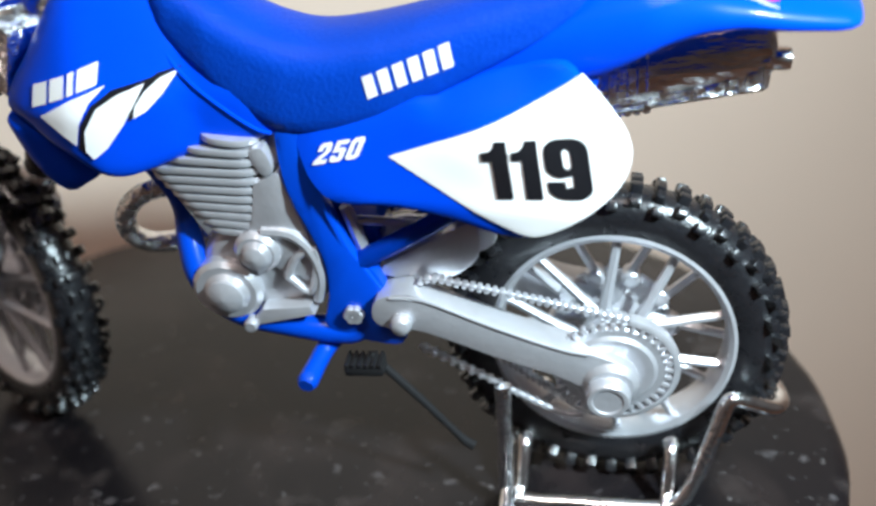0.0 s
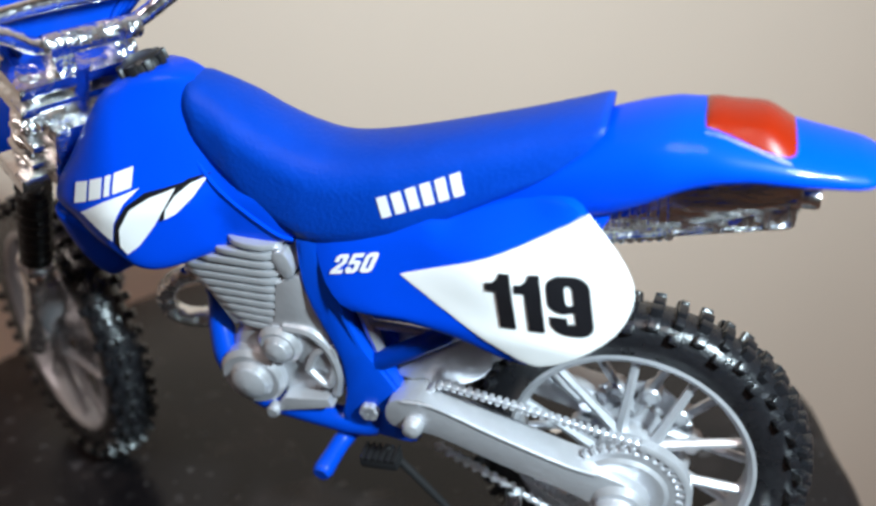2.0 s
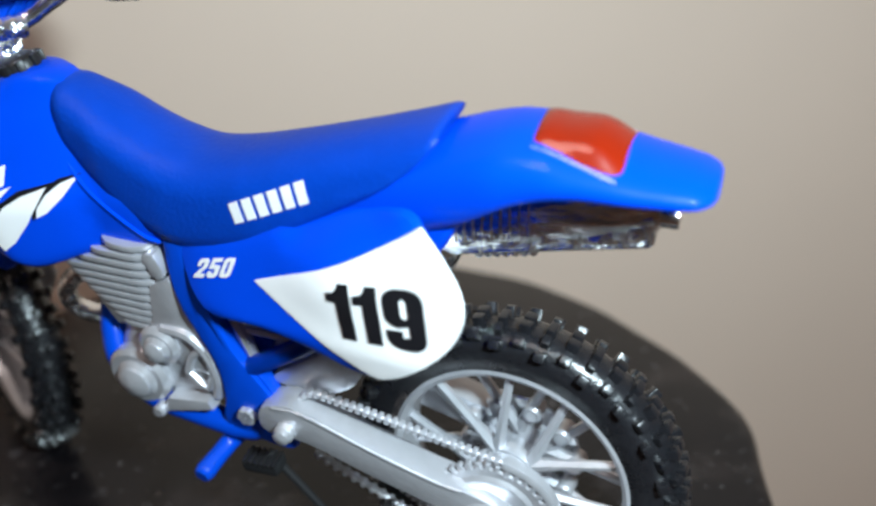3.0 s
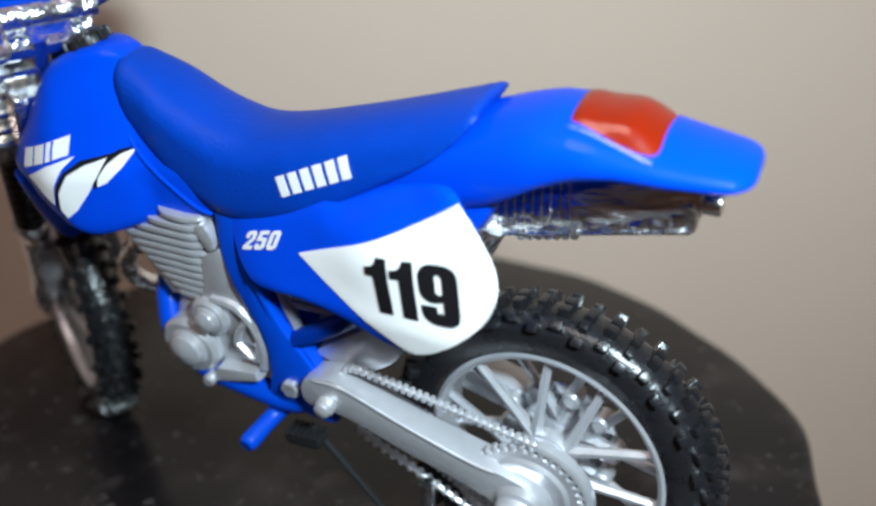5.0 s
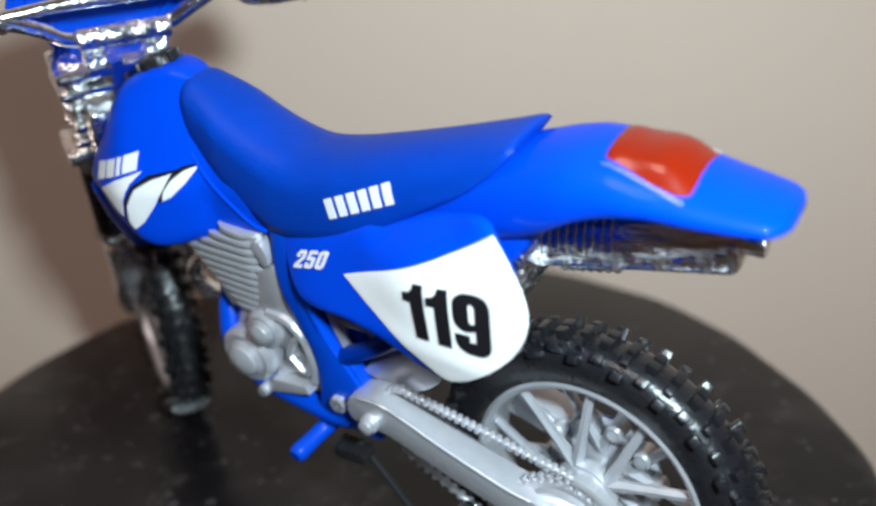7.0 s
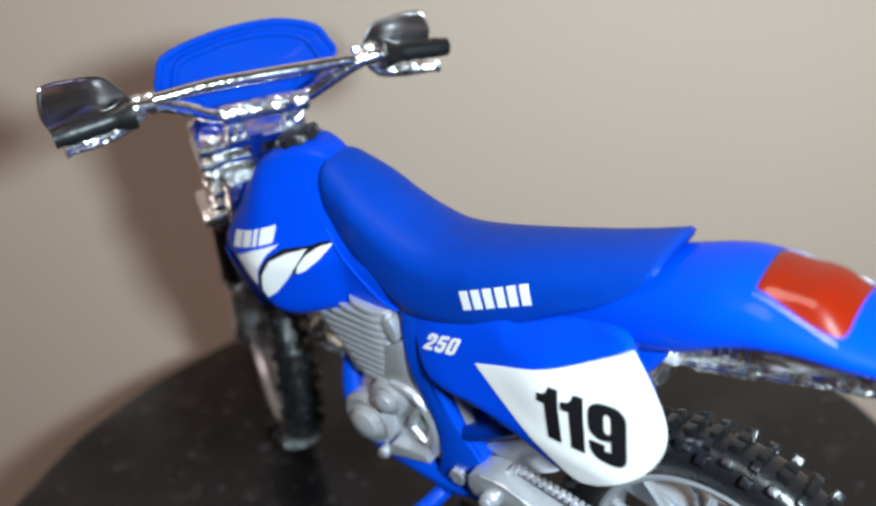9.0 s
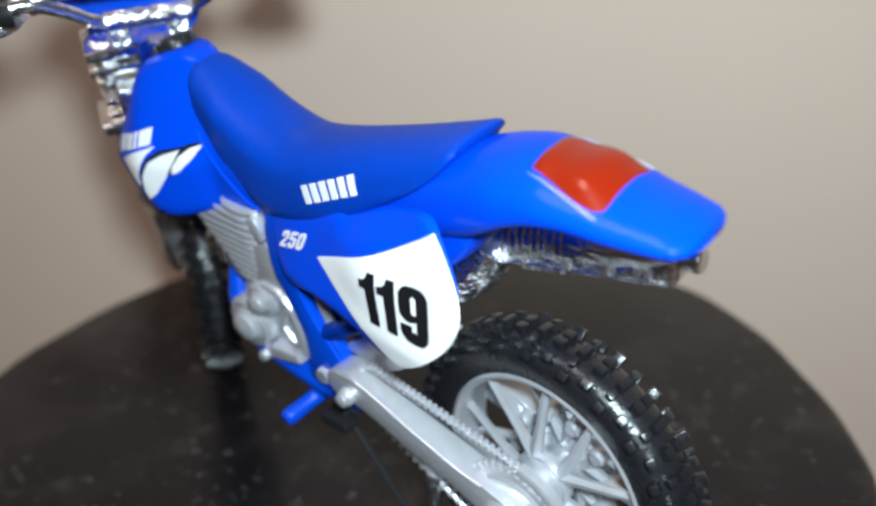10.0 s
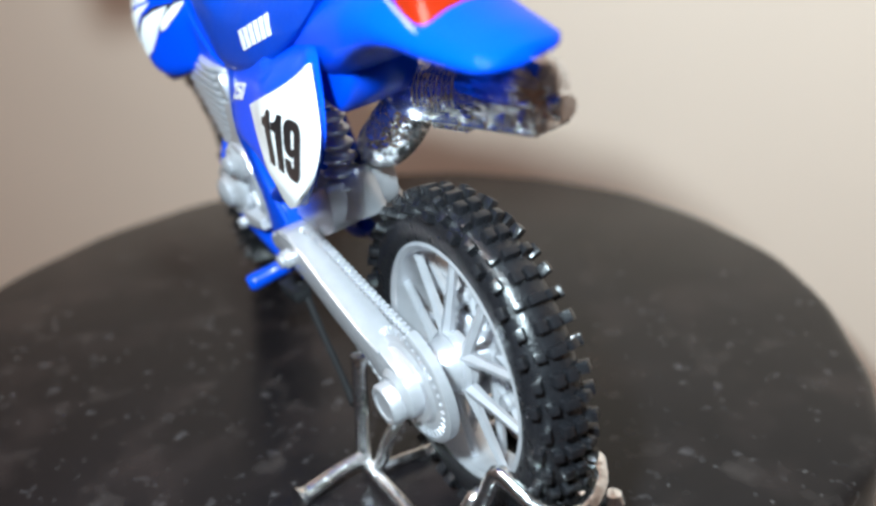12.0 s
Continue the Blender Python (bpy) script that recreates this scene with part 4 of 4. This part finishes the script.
fork = part("fork", tube(bmesh.new(), [STEER @ along(-0.25), STEER @ along(1.3)], 0.16, 14, 1), CHROME, bike, "chrome front fork with black gaiters")
WHEEL = INVERSE @ cm_pose(pose(-7.93, 0.376, 2.0, 0, 0, -25.5))
for s in (-1, 1):
    top = STEER @ along(-0.22, 0.46 * s, 0.04)
    end = (WHEEL @ Vector((0.0, 0.40 * s * CM, 0.0))) / CM
    at = lambda u: top.lerp(end, u)
    part("fork_tube", tube(bmesh.new(), [at(0.45 * k / 8) for k in range(9)], 0.12, 14, 1), CRINKLED, fork)
    for u in (0.07, 0.12, 0.17, 0.22, 0.27):
        bm = bmesh.new()
        tube(bm, [at(u - 0.016), at(u - 0.010), at(u + 0.010), at(u + 0.016)], [0.13, 0.185, 0.185, 0.13], 14, 1)
        part("fork_collar", bm, CRINKLED, fork)
    bm = bmesh.new()
    tube(bm, [at(0.34 + 0.0165 * k) for k in range(17)], [0.16 if k % 2 else 0.20 for k in range(17)], 14, 1)
    part("gaiter", bm, BLACK, fork, "black ribbed fork gaiter")
    bm = bmesh.new()
    tube(bm, [at(0.60), at(0.62), at(0.68), at(0.85), at(0.96), at(1.03)], [0.16, 0.24, 0.19, 0.17, 0.22, 0.18], 14, 3)
    part("slider", bm, CRINKLED, fork, "chrome fork slider")
    back = Vector((0.22, 0, 0.1))
    bm = bmesh.new()
    tube(bm, [at(0.74) + back, at(0.84) + back, at(0.94) + back * 0.6], [0.10, 0.2, 0.14], 12, 2)
    part("caliper", bm, SILVER, fork, "silver brake caliper")
    bm = bmesh.new()
    turned(bm, [(0.001, -0.1), (0.11, -0.08), (0.14, 0.0), (0.11, 0.08), (0.001, 0.1)], 14, at(0.66) + Vector((0.12, -0.12, 0.0)))
    part("fork_clip", bm, CHROME, fork)
for d, thick, wide in ((-0.12, 0.15, 1.30), (0.12, 0.12, 1.30), (0.36, 0.11, 0.92), (0.62, 0.10, 1.10), (0.84, 0.10, 1.14), (1.06, 0.18, 1.36)):
    bm = bmesh.new()
    block(bm, (0.50, wide, thick), (0, 0, 0), 0.05)
    part("yoke", bm, CHROME, fork, "chrome fork yoke", at=cm_pose(STEER @ Matrix.Translation(along(d, 0, 0.1)) @ pose(0, 0, 0, 0, RAKE, 0)))
bm = bmesh.new()
block(bm, (0.50, 0.85, 0.80), (0, 0, 0), 0.12)
part("head_cover", bm, CRINKLED, fork, at=cm_pose(STEER @ Matrix.Translation(along(0.65, 0, -0.1)) @ pose(0, 0, 0, 0, RAKE, 0)))

BAR_MOVE = cm_pose(pose(-4.895, 0.006, 6.825, -5.64, -5.6, -24.5) @ pose(4.894, -0.022, -6.961))
bar = part("handlebar", tube(bmesh.new(), [(-4.78, -1.5, 7.04), (-4.82, -1.2, 7.06), (-4.95, -0.85, 6.92), (-5.12, -0.5, 6.72), (-5.15, 0, 6.68), (-5.12, 0.5, 6.70), (-4.95, 0.85, 6.88), (-4.82, 1.2, 7.03), (-4.78, 1.5, 7.02)], 0.085, 12, 5), CHROME, bike, "chrome handlebar with cross brace", at=BAR_MOVE)
part("clamp_bar", tube(bmesh.new(), [(-5.10, -0.46, 6.70), (-5.10, 0, 6.69), (-5.10, 0.52, 6.67)], 0.12, 12, 5), CRINKLED, bar)
part("cross_brace", tube(bmesh.new(), [(-4.82, -1.15, 7.10), (-4.84, -0.5, 7.11), (-4.84, 0.4, 7.07), (-4.82, 1.05, 7.04)], [0.065, 0.075, 0.075, 0.065], 10, 6), CHROME, bar)
for s in (-1, 1):
    bm = bmesh.new()
    block(bm, (0.26, 0.24, 0.34), (-5.17, 0.33 * s, 6.56), 0.06)
    part("bar_clamp", bm, CRINKLED, bar)
    bm = bmesh.new()
    pts = [(-4.78, s * (1.38 + 0.080 * k), 7.03 - 0.008 * k) for k in range(11)]
    tube(bm, pts, [0.17, 0.16] + [0.105 if k % 2 else 0.12 for k in range(8)] + [0.10], 14, 1)
    part("grip", bm, BLACK, bar, "black ribbed rubber grip")
    bm = bmesh.new()
    block(bm, (0.20, 0.16, 0.2), (-4.86, 1.30 * s, 7.08), 0.07)
    block(bm, (0.14, 0.12, 0.24), (-4.96, 1.16 * s, 7.04), 0.05)
    part("lever_mount", bm, CHROME, bar)
    bm = bmesh.new()
    drop = 0.05 if s > 0 else 0.0
    tube(bm, [(-4.96, s * 1.28, 6.97), (-5.02, s * 1.45, 6.86 - drop), (-4.99, s * 1.75, 6.80 - drop), (-4.93, s * 2.02, 6.78 - drop), (-4.92, s * 2.10, 6.78 - drop)], [0.07, 0.085, 0.085, 0.065, 0.09], 8, 4)
    part("lever", bm, CRINKLED, bar, "chrome hand lever")
    # hand guard: a bowed plate with a rim ahead of the grip
    wide, high = (0.96, 0.96) if s < 0 else (0.86, 0.80)
    outline = [(1.33 + wide * a, 6.96 + high * b) for a, b in ((0, 0), (0.03, 0.17), (0.21, 0.38), (0.47, 0.44), (0.75, 0.47), (0.87, 0.42), (0.92, 0.18), (0.85, -0.06), (0.72, -0.06), (0.37, -0.03))]
    bm = bmesh.new()
    pillow(bm, smooth_loop(outline, 3), (1.8, 7.12), lambda x, z: 5.20 + 0.18 * math.sin(math.pi * (x - 1.0) / 1.3) - 0.25 * max(0.0, x - 1.6), 6.0, 6, far=0.07)
    for v in bm.verts:
        v.co = Vector((v.co.y, s * v.co.x, v.co.z))
    bm.normal_update()
    guard = part("hand_guard", bm, DARK_CHROME, bar, "chrome hand guard", angle=60)
    bm = bmesh.new()
    tube(bm, [(-5.16 - 0.16 * math.sin(math.pi * (q.x - 1.0) / 1.3) + 0.25 * max(0.0, q.x - 1.6), s * q.x, q.y) for q in [Vector(o) for o in outline[1:8]]], [0.012, 0.022, 0.026, 0.026, 0.026, 0.022, 0.012], 8, 4)
    part("guard_rim", bm, DARK_CHROME, guard)
# headlamp cowl, with a raised border; the deeper frame blue stands for shade
bm = bmesh.new()
COWL = [(-1.05, 0.02), (-0.99, 0.20), (-0.86, 0.38), (-0.45, 0.50), (0.10, 0.51), (0.60, 0.46), (0.93, 0.38), (1.02, 0.20), (1.04, 0.0), (0.72, -0.30), (0.50, -0.66), (0.0, -0.75), (-0.50, -0.66), (-0.72, -0.30)]
loop = smooth_loop(COWL, 3)
bulge = lambda x, z: 0.30 * (1 - 0.5 * min(1, (x / 1.0) ** 2))
pillow(bm, loop, (0, -0.15), bulge, 3, 8, far=0.16)
cowl = part("headlamp_cowl", bm, FRAME, bike, "blue headlamp cowl, its weaker light put into a deeper blue", at=BAR_MOVE @ cm_pose(pose(-5.5, 0.04, 7.0, 0, 10, 0) @ pose(0, 0, 0, 0, 0, -90)))
for side in (0.035, 0.0):
    bm = bmesh.new()
    grow = 0.97 if side else 0.80
    ring = [(-0.0 + q.x * grow, -0.15 + (q.y + 0.15) * grow) for q in loop]
    tube(bm, [(x, 0.16 - bulge(x, z) - (0.0 if side else -0.02), z) for x, z in ring + ring[:1]], 0.04, 8, 1)
    part("cowl_rim", bm, FRAME, cowl)
# front mudguard
bm = bmesh.new()
rings = []
for k in range(22):
    u = k / 21
    x = 0.80 - 1.05 * u
    z = 3.0 + 0.42 * u + 0.06 * math.sin(math.pi * u)
    half = 0.55 * math.sin(math.pi * clamp(0.12 + 0.80 * u)) ** 0.5
    rings.append([bm.verts.new((x, half * v, z - 0.22 * v * v + h)) for v, h in ((-1, 0), (-0.6, 0.02), (0, 0.04), (0.6, 0.02), (1, 0), (1, -0.06), (0.6, -0.05), (0, -0.04), (-0.6, -0.05), (-1, -0.06))])
skin(bm, rings)
part("front_mudguard", bm, BLUE, bike, "blue front mudguard", at=WHEEL, angle=60)
wheel("front_wheel", WHEEL.translation / CM, WHEEL.to_3x3().to_4x4(), 1.96, 1.50, 0.24, 48, "silver spoked front wheel turned to the right")

# ---- wire stand under the rear wheel ----
stand = new("display_stand")
stand.empty_display_size = 0.01
tagged(stand, "chrome bent-wire stand holding up the rear wheel", "display stand")
part("side_rail", tube(bmesh.new(), [(-1.10, -0.80, 1.60), (-1.09, -0.84, 0.9), (-1.10, -0.86, 0.25), (-0.98, -0.82, 0.10), (-0.2, -0.78, 0.09), (0.6, -0.74, 0.10), (0.88, -0.66, 0.32), (1.10, -0.54, 0.95), (1.24, -0.46, 1.34), (1.42, -0.40, 1.32), (1.70, -0.26, 1.16), (1.82, 0.05, 1.08), (1.70, 0.38, 1.14), (1.45, 0.56, 1.22), (1.28, 0.70, 0.95), (1.08, 0.86, 0.35), (0.9, 0.92, 0.10)], 0.088, 10, 5), CHROME, stand)
part("side_rail", tube(bmesh.new(), [(0.9, 0.92, 0.10), (0.4, 0.96, 0.09), (-0.6, 1.0, 0.09), (-1.0, 1.0, 0.12), (-1.08, 0.98, 0.6), (-1.08, 0.95, 1.2)], 0.088, 10, 5), CHROME, stand)
part("foot", tube(bmesh.new(), [(-1.08, -0.86, 0.28), (-1.06, -1.25, 0.2), (-1.03, -1.6, 0.1), (-1.0, -1.75, 0.09)], [0.085, 0.085, 0.10, 0.15], 12, 4), CHROME, stand)
for x, y, s in ((-0.98, -0.84, 1), (0.62, -0.76, 1), (0.5, 0.96, -1), (-0.9, 1.05, -1)):
    part("peg", tube(bmesh.new(), [(x, y, 0.12), (x + 0.02, y + 0.13 * s, 0.22), (x + 0.04, y + 0.22 * s, 0.46), (x + 0.05, y + 0.34 * s, 0.64), (x + 0.05, y + 0.42 * s, 0.66)], [0.08, 0.08, 0.075, 0.085, 0.10], 10, 3), CHROME, stand)
part("end_ball", turned(bmesh.new(), [(0.001, 0.12), (0.09, 0.09), (0.13, 0.0), (0.09, -0.09), (0.001, -0.12)], 16, (1.22, 0.94, 0.42), axis="z"), CHROME, stand)
part("cross_wire", tube(bmesh.new(), [(-1.0, -0.84, 0.10), (-1.02, 0, 0.08), (-1.0, 1.0, 0.1)], 0.07, 10, 3), CHROME, stand)
